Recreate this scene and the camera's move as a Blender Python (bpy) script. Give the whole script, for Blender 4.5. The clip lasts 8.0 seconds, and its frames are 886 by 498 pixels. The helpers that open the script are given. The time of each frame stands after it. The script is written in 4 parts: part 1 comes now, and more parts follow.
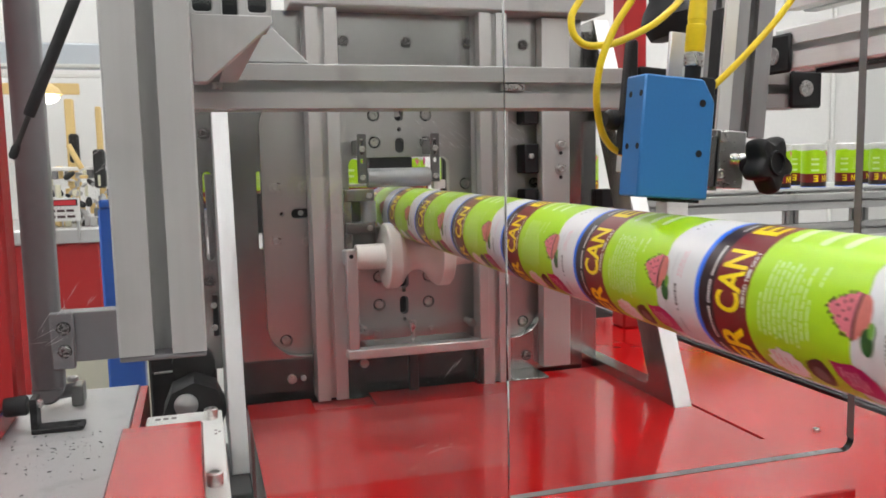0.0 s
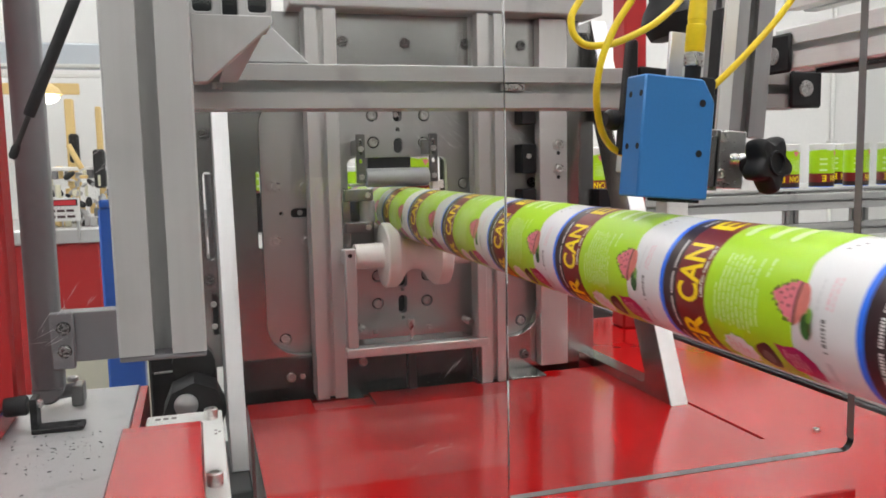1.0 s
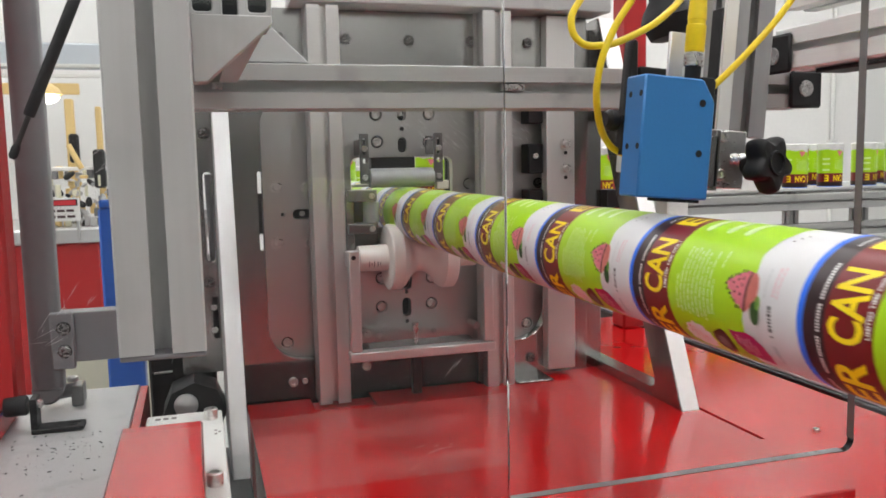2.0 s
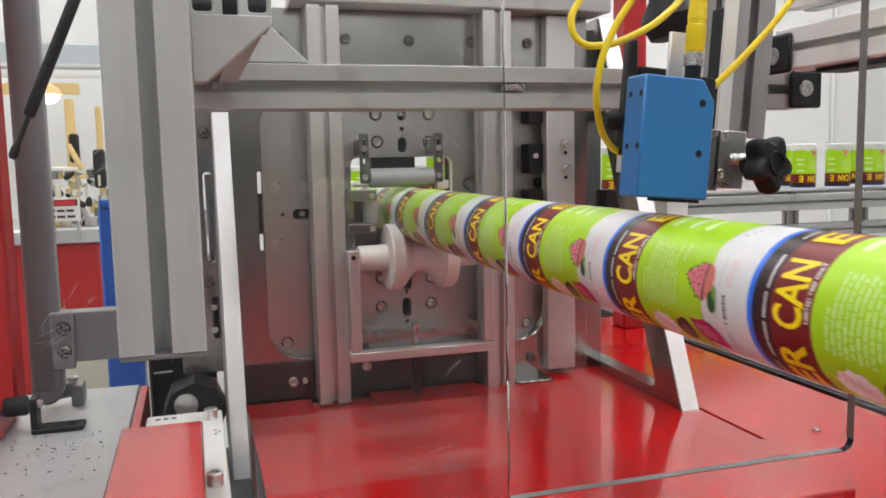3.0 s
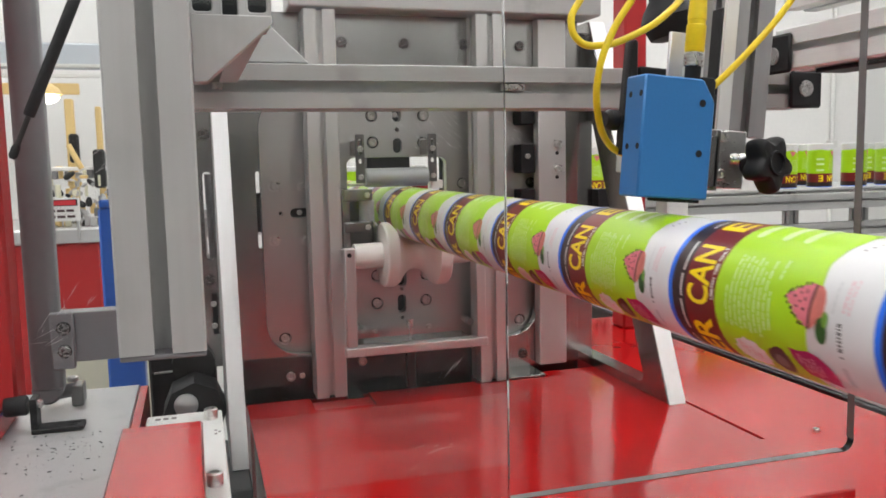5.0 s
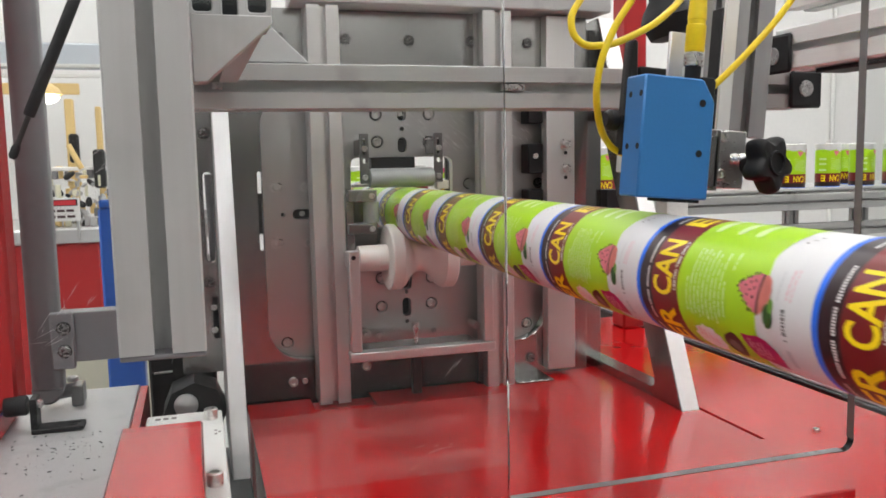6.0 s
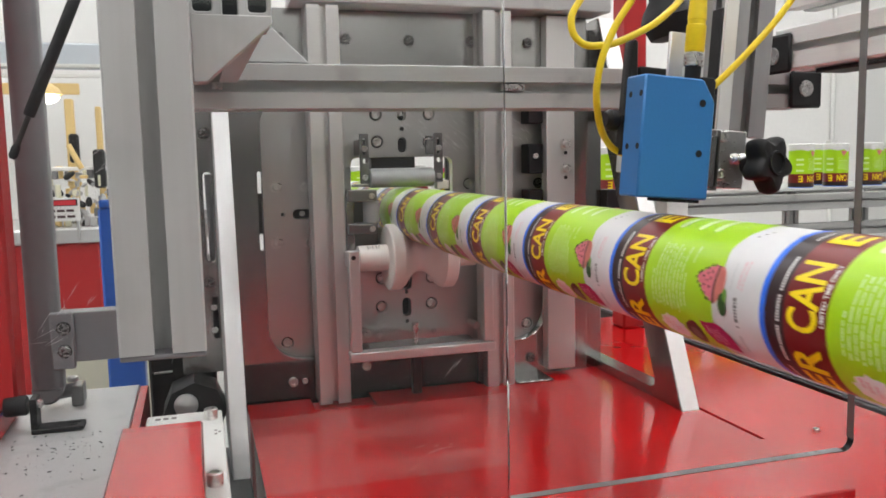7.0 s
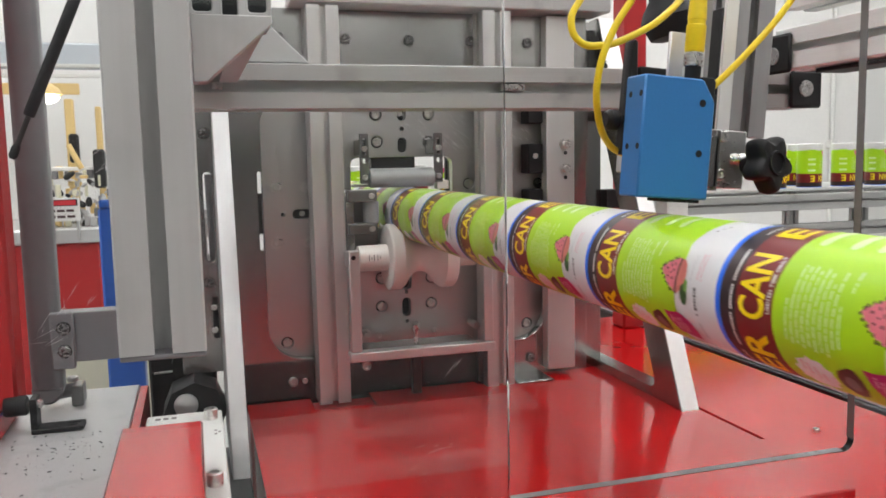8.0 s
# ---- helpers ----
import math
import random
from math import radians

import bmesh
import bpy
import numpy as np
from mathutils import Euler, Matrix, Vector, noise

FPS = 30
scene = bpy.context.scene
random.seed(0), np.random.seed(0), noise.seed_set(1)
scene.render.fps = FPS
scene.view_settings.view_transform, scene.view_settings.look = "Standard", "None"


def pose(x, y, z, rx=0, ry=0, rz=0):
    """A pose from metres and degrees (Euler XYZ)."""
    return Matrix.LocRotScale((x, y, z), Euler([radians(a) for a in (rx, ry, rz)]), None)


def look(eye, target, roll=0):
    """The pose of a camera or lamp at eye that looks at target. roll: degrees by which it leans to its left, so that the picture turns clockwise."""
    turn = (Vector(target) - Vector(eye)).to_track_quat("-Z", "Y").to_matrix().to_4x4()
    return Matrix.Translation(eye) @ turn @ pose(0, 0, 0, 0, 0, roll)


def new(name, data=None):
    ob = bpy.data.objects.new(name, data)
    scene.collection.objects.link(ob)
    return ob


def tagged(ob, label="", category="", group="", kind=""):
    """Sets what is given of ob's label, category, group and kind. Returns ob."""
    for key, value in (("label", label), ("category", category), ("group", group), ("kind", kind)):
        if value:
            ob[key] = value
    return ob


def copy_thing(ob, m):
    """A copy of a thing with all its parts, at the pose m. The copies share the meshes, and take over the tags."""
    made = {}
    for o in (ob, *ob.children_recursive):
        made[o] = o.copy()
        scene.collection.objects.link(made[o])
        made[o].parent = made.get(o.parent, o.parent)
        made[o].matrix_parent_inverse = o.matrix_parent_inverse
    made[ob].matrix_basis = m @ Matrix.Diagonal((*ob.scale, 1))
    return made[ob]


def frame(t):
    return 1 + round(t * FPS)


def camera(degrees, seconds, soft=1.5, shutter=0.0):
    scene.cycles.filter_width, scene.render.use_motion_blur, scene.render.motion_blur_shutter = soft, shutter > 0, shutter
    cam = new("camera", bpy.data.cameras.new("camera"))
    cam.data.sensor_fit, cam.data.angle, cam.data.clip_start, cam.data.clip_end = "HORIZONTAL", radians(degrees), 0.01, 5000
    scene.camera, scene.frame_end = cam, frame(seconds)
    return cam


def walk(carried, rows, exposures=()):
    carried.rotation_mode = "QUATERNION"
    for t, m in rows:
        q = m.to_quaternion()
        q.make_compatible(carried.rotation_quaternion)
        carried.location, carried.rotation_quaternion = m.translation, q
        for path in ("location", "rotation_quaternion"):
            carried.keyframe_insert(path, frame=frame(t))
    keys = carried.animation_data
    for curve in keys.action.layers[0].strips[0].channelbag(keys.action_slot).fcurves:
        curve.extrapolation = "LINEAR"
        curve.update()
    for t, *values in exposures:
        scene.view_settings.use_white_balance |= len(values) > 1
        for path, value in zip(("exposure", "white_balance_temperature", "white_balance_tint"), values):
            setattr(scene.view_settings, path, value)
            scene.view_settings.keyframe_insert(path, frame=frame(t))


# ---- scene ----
# Lengths in metres. The machine is laid out from the eye point: x to the right of the
# tube's line, y along the tube away from the eye, z from eye level (EYE lifts it over the floor).
EYE = Vector((0.0, 0.0, 1.20))
YAW, PITCH, ROLL, LENS = 16.677, 6.266, -1.182, 56.87
AHEAD = Vector((math.sin(radians(YAW)) * math.cos(radians(PITCH)),
                math.cos(radians(YAW)) * math.cos(radians(PITCH)), -math.sin(radians(PITCH))))
cam = camera(LENS, 8.0, soft=1.7, shutter=0.4)
STAND = look(EYE, EYE + AHEAD, ROLL)
walk(cam, [(0.0, STAND), (8.0, STAND)])
scene.view_settings.exposure = 0.0

# ---- world: a closed hall lit by its ceiling panels ----
hall_world = bpy.data.worlds.new("hall_world")
hall_world.use_nodes = True
hall_world.node_tree.nodes["Background"].inputs[0].default_value = (0.9, 0.95, 1.0, 1)
hall_world.node_tree.nodes["Background"].inputs[1].default_value = 0.05
scene.world = hall_world
PANEL_LIGHT = 17.8

# ---- tube and timing ----
R = 0.0375                      # tube radius
PITCH_LEN = 4.0745 * R          # length of one printed can
SPEED = 5.0295 * R                # metres a second
AXIS_X, AXIS_Z = 0.3001, -0.0773
CYCLE = PITCH_LEN / SPEED
EDGE_Y = 10.420 * R             # where a blue edge stands at the start


# ---- materials ----
def surf(name, col, rough=0.5, metal=0.0, var=0.15, big=4.0, fine=90.0, bump=0.04, coat=0.0,
         stretch=(1, 1, 1), rvar=0.12, spec=0.5, dirt=0.0, dirt_col=(0.05, 0.045, 0.04)):
    m = bpy.data.materials.new(name)
    m.use_nodes = True
    nt = m.node_tree
    b = nt.nodes["Principled BSDF"]
    tc = nt.nodes.new("ShaderNodeTexCoord")
    mp = nt.nodes.new("ShaderNodeMapping")
    mp.inputs["Scale"].default_value = stretch
    nt.links.new(tc.outputs["Object"], mp.inputs["Vector"])
    n1 = nt.nodes.new("ShaderNodeTexNoise")
    n1.inputs["Scale"].default_value, n1.inputs["Detail"].default_value = big, 5
    n2 = nt.nodes.new("ShaderNodeTexNoise")
    n2.inputs["Scale"].default_value, n2.inputs["Detail"].default_value = fine, 3
    nt.links.new(tc.outputs["Object"], n1.inputs["Vector"])
    nt.links.new(mp.outputs["Vector"], n2.inputs["Vector"])
    add = nt.nodes.new("ShaderNodeMath")
    add.operation = "ADD"
    nt.links.new(n1.outputs["Fac"], add.inputs[0])
    nt.links.new(n2.outputs["Fac"], add.inputs[1])
    rng = nt.nodes.new("ShaderNodeMapRange")
    rng.inputs["From Min"].default_value, rng.inputs["From Max"].default_value = 0.6, 1.4
    rng.inputs["To Min"].default_value, rng.inputs["To Max"].default_value = 1 - var, 1 + var
    nt.links.new(add.outputs[0], rng.inputs["Value"])
    hsv = nt.nodes.new("ShaderNodeHueSaturation")
    hsv.inputs["Color"].default_value = (*col, 1)
    nt.links.new(rng.outputs[0], hsv.inputs["Value"])
    out = hsv.outputs["Color"]
    if dirt:
        n3 = nt.nodes.new("ShaderNodeTexNoise")
        n3.inputs["Scale"].default_value, n3.inputs["Detail"].default_value = 18, 8
        nt.links.new(tc.outputs["Object"], n3.inputs["Vector"])
        r3 = nt.nodes.new("ShaderNodeMapRange")
        r3.inputs["From Min"].default_value, r3.inputs["From Max"].default_value = 0.58, 0.75
        r3.inputs["To Max"].default_value = dirt
        nt.links.new(n3.outputs["Fac"], r3.inputs["Value"])
        mx = nt.nodes.new("ShaderNodeMixRGB")
        mx.inputs["Color2"].default_value = (*dirt_col, 1)
        nt.links.new(r3.outputs[0], mx.inputs["Fac"])
        nt.links.new(out, mx.inputs["Color1"])
        out = mx.outputs["Color"]
    nt.links.new(out, b.inputs["Base Color"])
    rr = nt.nodes.new("ShaderNodeMapRange")
    rr.inputs["From Min"].default_value, rr.inputs["From Max"].default_value = 0.6, 1.4
    rr.inputs["To Min"].default_value, rr.inputs["To Max"].default_value = max(rough - rvar, 0.03), rough + rvar
    nt.links.new(add.outputs[0], rr.inputs["Value"])
    nt.links.new(rr.outputs[0], b.inputs["Roughness"])
    b.inputs["Metallic"].default_value = metal
    b.inputs["Specular IOR Level"].default_value = spec
    b.inputs["Coat Weight"].default_value = coat
    b.inputs["Coat Roughness"].default_value = 0.15
    if bump:
        bp = nt.nodes.new("ShaderNodeBump")
        bp.inputs["Strength"].default_value, bp.inputs["Distance"].default_value = bump, 0.002
        nt.links.new(n2.outputs["Fac"], bp.inputs["Height"])
        nt.links.new(bp.outputs["Normal"], b.inputs["Normal"])
    return m


def glow(name, col, strength):
    m = bpy.data.materials.new(name)
    m.use_nodes = True
    b = m.node_tree.nodes["Principled BSDF"]
    b.inputs["Base Color"].default_value = (*col, 1)
    b.inputs["Emission Color"].default_value = (*col, 1)
    b.inputs["Emission Strength"].default_value = strength
    return m


def clear(name, haze=0.03, tint=(0.97, 0.985, 0.985)):
    m = bpy.data.materials.new(name)
    m.use_nodes = True
    nt = m.node_tree
    b = nt.nodes["Principled BSDF"]
    b.inputs["Base Color"].default_value = (*tint, 1)
    b.inputs["Roughness"].default_value = 0.0
    b.inputs["IOR"].default_value = 1.5
    b.inputs["Transmission Weight"].default_value = 1.0
    dif = nt.nodes.new("ShaderNodeBsdfDiffuse")
    dif.inputs["Color"].default_value = (0.75, 0.75, 0.75, 1)
    tc = nt.nodes.new("ShaderNodeTexCoord")
    mp = nt.nodes.new("ShaderNodeMapping")
    mp.inputs["Scale"].default_value = (3, 3, 1.2)
    mp.inputs["Rotation"].default_value = (0, 0.5, 0)
    n = nt.nodes.new("ShaderNodeTexNoise")
    n.inputs["Scale"].default_value, n.inputs["Detail"].default_value = 6, 8
    r = nt.nodes.new("ShaderNodeMapRange")
    r.inputs["From Min"].default_value, r.inputs["From Max"].default_value = 0.35, 0.75
    r.inputs["To Min"].default_value, r.inputs["To Max"].default_value = haze * 0.6, haze * 1.8
    mix = nt.nodes.new("ShaderNodeMixShader")
    nt.links.new(tc.outputs["Object"], mp.inputs["Vector"])
    nt.links.new(mp.outputs["Vector"], n.inputs["Vector"])
    nt.links.new(n.outputs["Fac"], r.inputs["Value"])
    nt.links.new(r.outputs[0], mix.inputs["Fac"])
    nt.links.new(b.outputs[0], mix.inputs[1])
    nt.links.new(dif.outputs[0], mix.inputs[2])
    nt.links.new(mix.outputs[0], nt.nodes["Material Output"].inputs["Surface"])
    return m


ALU = surf("anodised_aluminium", (0.49, 0.49, 0.485), 0.42, 0.4, 0.05, 5, 300, 0.006, stretch=(1, 1, 0.03), dirt=0.15)
STRUT = surf("satin_steel_strut", (0.56, 0.56, 0.555), 0.4, 0.45, 0.06, 6, 400, 0.0, stretch=(1, 1, 0.05), dirt=0.1)
PLATE_BRIGHT = surf("bright_steel_sheet", (0.62, 0.62, 0.61), 0.3, 0.9, 0.08, 12, 500, 0.0, rvar=0.06)
# aluminium darkened: the shade from parts above the post is put into its colour
SHADED_ALU = surf("anodised_post_shaded", (0.33, 0.33, 0.33), 0.38, 0.6, 0.05, 5, 600, 0.0, stretch=(1, 1, 0.03), rvar=0.04)
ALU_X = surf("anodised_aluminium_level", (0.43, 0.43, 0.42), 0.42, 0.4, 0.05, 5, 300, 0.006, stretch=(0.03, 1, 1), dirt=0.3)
# side-rail aluminium made paler: the light on its left faces is in the colour
ALU_Y_LIT = surf("anodised_aluminium_long_lit", (0.76, 0.76, 0.75), 0.42, 0.15, 0.05, 5, 300, 0.0, stretch=(1, 0.03, 1), dirt=0.12)
STEEL = surf("ground_steel_plate", (0.43, 0.425, 0.415), 0.22, 1.0, 0.06, 5, 1400, 0.0, stretch=(1, 1, 0.02), rvar=0.05, dirt=0.12, dirt_col=(0.30, 0.29, 0.27))
STEEL_IN = surf("milled_plate", (0.57, 0.565, 0.555), 0.36, 1.0, 0.06, 6, 1400, 0.0, stretch=(1, 1, 0.02), rvar=0.06, dirt=0.12, dirt_col=(0.34, 0.33, 0.30))
HANGER_STEEL = surf("dull_steel", (0.22, 0.22, 0.215), 0.35, 0.9, 0.1, 20, 600, 0.0, rvar=0.05)
COLUMN = surf("brushed_aluminium_column", (0.66, 0.65, 0.635), 0.34, 0.75, 0.03, 5, 1400, 0.0, stretch=(1, 1, 0.03), rvar=0.02)
BRIGHT = surf("bright_cut_edge", (0.80, 0.80, 0.79), 0.45, 0.55, 0.05, 6, 90, 0.02)
ZINC = surf("zinc_bolt", (0.66, 0.65, 0.63), 0.30, 1.0, 0.15, 30, 300, 0.01)
BOLT_STEEL = surf("dark_bolt_steel", (0.20, 0.195, 0.19), 0.25, 1.0, 0.15, 30, 300, 0.01)
DARK_REFLECTION = surf("dark_gap_reflection", (0.09, 0.09, 0.09), 0.25, 0.9, 0.06, 8, 40, 0.0, rvar=0.04)
DARK_STEEL = surf("black_oxide_steel", (0.05, 0.05, 0.05), 0.4, 0.8, 0.2, 20, 200, 0.02)
RED = surf("red_powder_coat", (0.42, 0.005, 0.006), 0.115, 0.0, 0.06, 3, 20, 0.0, rvar=0.03)
RED_FLAT = surf("red_painted_steel", (0.40, 0.010, 0.012), 0.4, 0.0, 0.08, 3, 120, 0.01)
BLUE = surf("blue_sensor_plastic", (0.022, 0.16, 0.42), 0.42, 0.0, 0.05, 15, 500, 0.03)
BLACK = surf("black_plastic", (0.010, 0.010, 0.011), 0.55, 0.0, 0.2, 30, 500, 0.03, spec=0.3)
YELLOW = surf("yellow_cable_sheath", (0.78, 0.58, 0.01), 0.42, 0.0, 0.06, 20, 300, 0.02)
POM = surf("white_acetal_plastic", (0.78, 0.75, 0.70), 0.42, 0.0, 0.04, 8, 200, 0.01)
GREYPAINT = surf("grey_painted_steel", (0.17, 0.17, 0.178), 0.38, 0.1, 0.1, 6, 120, 0.02, dirt=0.15)
TABLE = surf("worn_aluminium_table", (0.45, 0.45, 0.45), 0.38, 0.3, 0.10, 6, 90, 0.0, dirt=0.25)
WHITEPLATE = surf("white_plate", (0.74, 0.74, 0.71), 0.45, 0.1, 0.06, 8, 90, 0.02, dirt=0.1)
RUBBER_GREY = surf("grey_roller_sleeve", (0.33, 0.34, 0.33), 0.4, 0.2, 0.1, 15, 200, 0.02)
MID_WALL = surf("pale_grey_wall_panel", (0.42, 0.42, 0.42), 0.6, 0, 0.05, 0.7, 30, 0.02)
# for the unseen wall behind the eye, dark so that pane and plates reflect less
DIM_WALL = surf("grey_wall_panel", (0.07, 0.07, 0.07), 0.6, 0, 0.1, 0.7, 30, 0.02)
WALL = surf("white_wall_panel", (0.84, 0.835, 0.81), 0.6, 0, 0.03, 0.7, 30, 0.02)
CEIL = surf("ceiling_deck_toned_down", (0.45, 0.45, 0.45), 0.7, 0, 0.05, 0.7, 30, 0.02)
FLOOR = surf("sealed_concrete", (0.42, 0.43, 0.41), 0.35, 0, 0.12, 0.8, 30, 0.04)
PAPER = surf("white_label_paper", (0.66, 0.66, 0.665), 0.36, 0, 0.02, 10, 200, 0.0, coat=0.0, rvar=0.02)
INK_BLUE = surf("blue_ink", (0.008, 0.15, 0.78), 0.36, 0, 0.02, 10, 200, 0.0, coat=0.0, rvar=0.02)
INK_BLACK = surf("black_ink", (0.022, 0.010, 0.012), 0.36, 0, 0.02, 10, 200, 0.0, coat=0.0, rvar=0.02)
INK_MAROON = surf("maroon_ink", (0.17, 0.008, 0.010), 0.36, 0, 0.03, 10, 200, 0.0, coat=0.0, rvar=0.02)
INK_GREEN = surf("lime_ink", (0.37, 0.64, 0.004), 0.36, 0, 0.03, 10, 200, 0.0, coat=0.0, rvar=0.02)
INK_YELLOW = surf("yellow_ink", (0.88, 0.66, 0.0), 0.36, 0, 0.02, 10, 200, 0.0, coat=0.0, rvar=0.02)
INK_PALE = surf("pale_ink", (0.62, 0.79, 0.38), 0.36, 0, 0.02, 10, 200, 0.0, coat=0.0, rvar=0.02)
INK_WHITE = surf("white_ink", (0.80, 0.79, 0.77), 0.36, 0, 0.02, 10, 200, 0.0, coat=0.0, rvar=0.02)
INK_PINK = surf("pink_ink", (0.66, 0.17, 0.21), 0.36, 0, 0.15, 60, 200, 0.0, coat=0.0, rvar=0.02)
INK_SEED = surf("dark_print", (0.05, 0.02, 0.02), 0.36, 0, 0.02, 10, 200, 0.0, coat=0.0, rvar=0.02)
INK_LEAF = surf("dark_green_ink", (0.02, 0.09, 0.015), 0.36, 0, 0.3, 60, 200, 0.0, coat=0.0, rvar=0.02)
INK_MAGENTA = surf("magenta_ink", (0.42, 0.005, 0.12), 0.36, 0, 0.03, 10, 200, 0.0, coat=0.0, rvar=0.02)
INK_GREY = surf("grey_print", (0.16, 0.15, 0.15), 0.36, 0, 0.02, 10, 200, 0.0, coat=0.0, rvar=0.02)
INK_SALMON = surf("salmon_ink", (0.58, 0.17, 0.14), 0.36, 0, 0.2, 40, 200, 0.0)
INK_STALK = surf("mid_green_ink", (0.16, 0.36, 0.05), 0.36, 0, 0.3, 40, 200, 0.0)
INK_ROSE = surf("rose_ink", (0.72, 0.36, 0.42), 0.36, 0, 0.05, 40, 200, 0.0)
INK_SILVER = surf("silver_grey_ink", (0.52, 0.52, 0.53), 0.36, 0, 0.05, 40, 200, 0.0)
LID = surf("frosted_can_lid", (0.70, 0.70, 0.68), 0.35, 0, 0.03, 10, 200, 0.01)
CLEAR = clear("clear_polycarbonate", 0.003)
LAMP = glow("ceiling_panel_glow", (1.0, 0.988, 0.99), PANEL_LIGHT)
WARM_LAMP = glow("high_bay_glow", (1.0, 0.93, 0.72), 14.0)
BLUEPAINT = surf("blue_painted_steel", (0.02, 0.10, 0.42), 0.4, 0, 0.08, 5, 90, 0.02)
AMBER = surf("amber_painted_steel", (0.72, 0.52, 0.22), 0.45, 0, 0.08, 5, 90, 0.02)
CREAM = surf("cream_cabinet", (0.70, 0.68, 0.52), 0.5, 0, 0.05, 5, 90, 0.02)


# ---- mesh helpers (heights from eye level) ----
def box(bm, x0, x1, y0, y1, z0, z1, bev=0.0012):
    m = Matrix.Translation(((x0 + x1) / 2, (y0 + y1) / 2, (z0 + z1) / 2)) @ Matrix.Diagonal((x1 - x0, y1 - y0, z1 - z0, 1))
    vs = bmesh.ops.create_cube(bm, size=1, matrix=m)["verts"]
    if bev:
        es = list({e for v in vs for e in v.link_edges})
        bmesh.ops.bevel(bm, geom=es, offset=bev, segments=1, affect="EDGES")
    return bm


def rod(bm, p, q, r, r2=None, n=20):
    p, q = Vector(p), Vector(q)
    d = q - p
    m = Matrix.Translation((p + q) / 2) @ d.to_track_quat("Z", "Y").to_matrix().to_4x4()
    bmesh.ops.create_cone(bm, cap_ends=True, segments=n, radius1=r, radius2=r if r2 is None else r2, depth=d.length, matrix=m)
    return bm


def turned(bm, prof, p, way, n=32):
    """A turned body: prof holds (distance along the axis, radius)."""
    m = Matrix.Translation(p) @ Vector(way).to_track_quat("Z", "Y").to_matrix().to_4x4()
    rings = []
    for d, r in prof:
        rings.append([bm.verts.new(m @ Vector((r * math.cos(2 * math.pi * k / n), r * math.sin(2 * math.pi * k / n), d))) for k in range(n)])
    for a, b in zip(rings, rings[1:]):
        for k in range(n):
            f = bm.faces.new((a[k], a[(k + 1) % n], b[(k + 1) % n], b[k]))
            f.smooth = True
    bm.faces.new(rings[0][::-1])
    bm.faces.new(rings[-1])
    return bm


def prism(bm, pts, axis, a0, a1, bev=0.0):
    def place(u, v, w):
        return {"x": (w, u, v), "y": (u, w, v), "z": (u, v, w)}[axis]
    lo = [bm.verts.new(place(u, v, a0)) for u, v in pts]
    hi = [bm.verts.new(place(u, v, a1)) for u, v in pts]
    fs = [bm.faces.new(lo), bm.faces.new(hi[::-1])]
    for k in range(len(pts)):
        j = (k + 1) % len(pts)
        fs.append(bm.faces.new((lo[j], lo[k], hi[k], hi[j])))
    bmesh.ops.recalc_face_normals(bm, faces=fs)
    if bev:
        bmesh.ops.bevel(bm, geom=list({e for f in fs for e in f.edges}), offset=bev, segments=1, affect="EDGES")
    return bm


def rounded(x0, x1, z0, z1, r=0.01, n=6):
    pts = []
    for cx, cz, a in ((x1 - r, z1 - r, 0), (x0 + r, z1 - r, 90), (x0 + r, z0 + r, 180), (x1 - r, z0 + r, 270)):
        for k in range(n + 1):
            t = radians(a + 90 * k / n)
            pts.append((cx + r * math.cos(t), cz + r * math.sin(t)))
    return pts


def disc(x, z, r, n=20):
    return [(x + r * math.cos(2 * math.pi * k / n), z + r * math.sin(2 * math.pi * k / n)) for k in range(n)]


def drawn(data):
    """The mesh of a curve or text."""
    ob = bpy.data.objects.new("draft", data)
    scene.collection.objects.link(ob)
    dg = bpy.context.evaluated_depsgraph_get()
    me = bpy.data.meshes.new_from_object(ob.evaluated_get(dg))
    bm = bmesh.new()
    bm.from_mesh(me)
    bpy.data.objects.remove(ob)
    bpy.data.meshes.remove(me)
    return bm


def sheet(outlines, thick, axis, at, bev=0.0006):
    """A plate cut to its outline, with holes: outlines in the plate's plane, thickness from at along axis."""
    cu = bpy.data.curves.new("draft", "CURVE")
    cu.dimensions, cu.fill_mode, cu.extrude, cu.bevel_depth = "2D", "BOTH", thick / 2 - bev, bev
    cu.bevel_resolution = 0
    cu.offset = -bev
    for pts in outlines:
        sp = cu.splines.new("POLY")
        sp.points.add(len(pts) - 1)
        for p, (u, v) in zip(sp.points, pts):
            p.co = (u, v, 0, 1)
        sp.use_cyclic_u = True
    bm = drawn(cu)
    c = at + thick / 2
    for v in bm.verts:
        u, w, t = v.co
        v.co = {"y": (u, c + t, w), "x": (c + t, u, w), "z": (u, w, c + t)}[axis]
    bmesh.ops.remove_doubles(bm, verts=bm.verts, dist=0.00005)
    for f in bm.faces:
        f.smooth = False
    bmesh.ops.recalc_face_normals(bm, faces=bm.faces)
    return bm


def slotted(s, slot=0.0085):
    """The section of a T-slot profile, centred."""
    h, o, u, l, d = s / 2, slot / 2, 0.0090, 0.004, 0.0136
    side = [(-h + 0.001, h), (-o, h), (-o, h - l), (-u, h - l), (-u, h - d + 0.002), (-u + 0.003, h - d), (u - 0.003, h - d), (u, h - d + 0.002), (u, h - l), (o, h - l), (o, h), (h - 0.001, h)]
    pts = []
    for k in range(4):
        a = -k * math.pi / 2
        pts += [(x * math.cos(a) - y * math.sin(a), x * math.sin(a) + y * math.cos(a)) for x, y in side]
    return pts


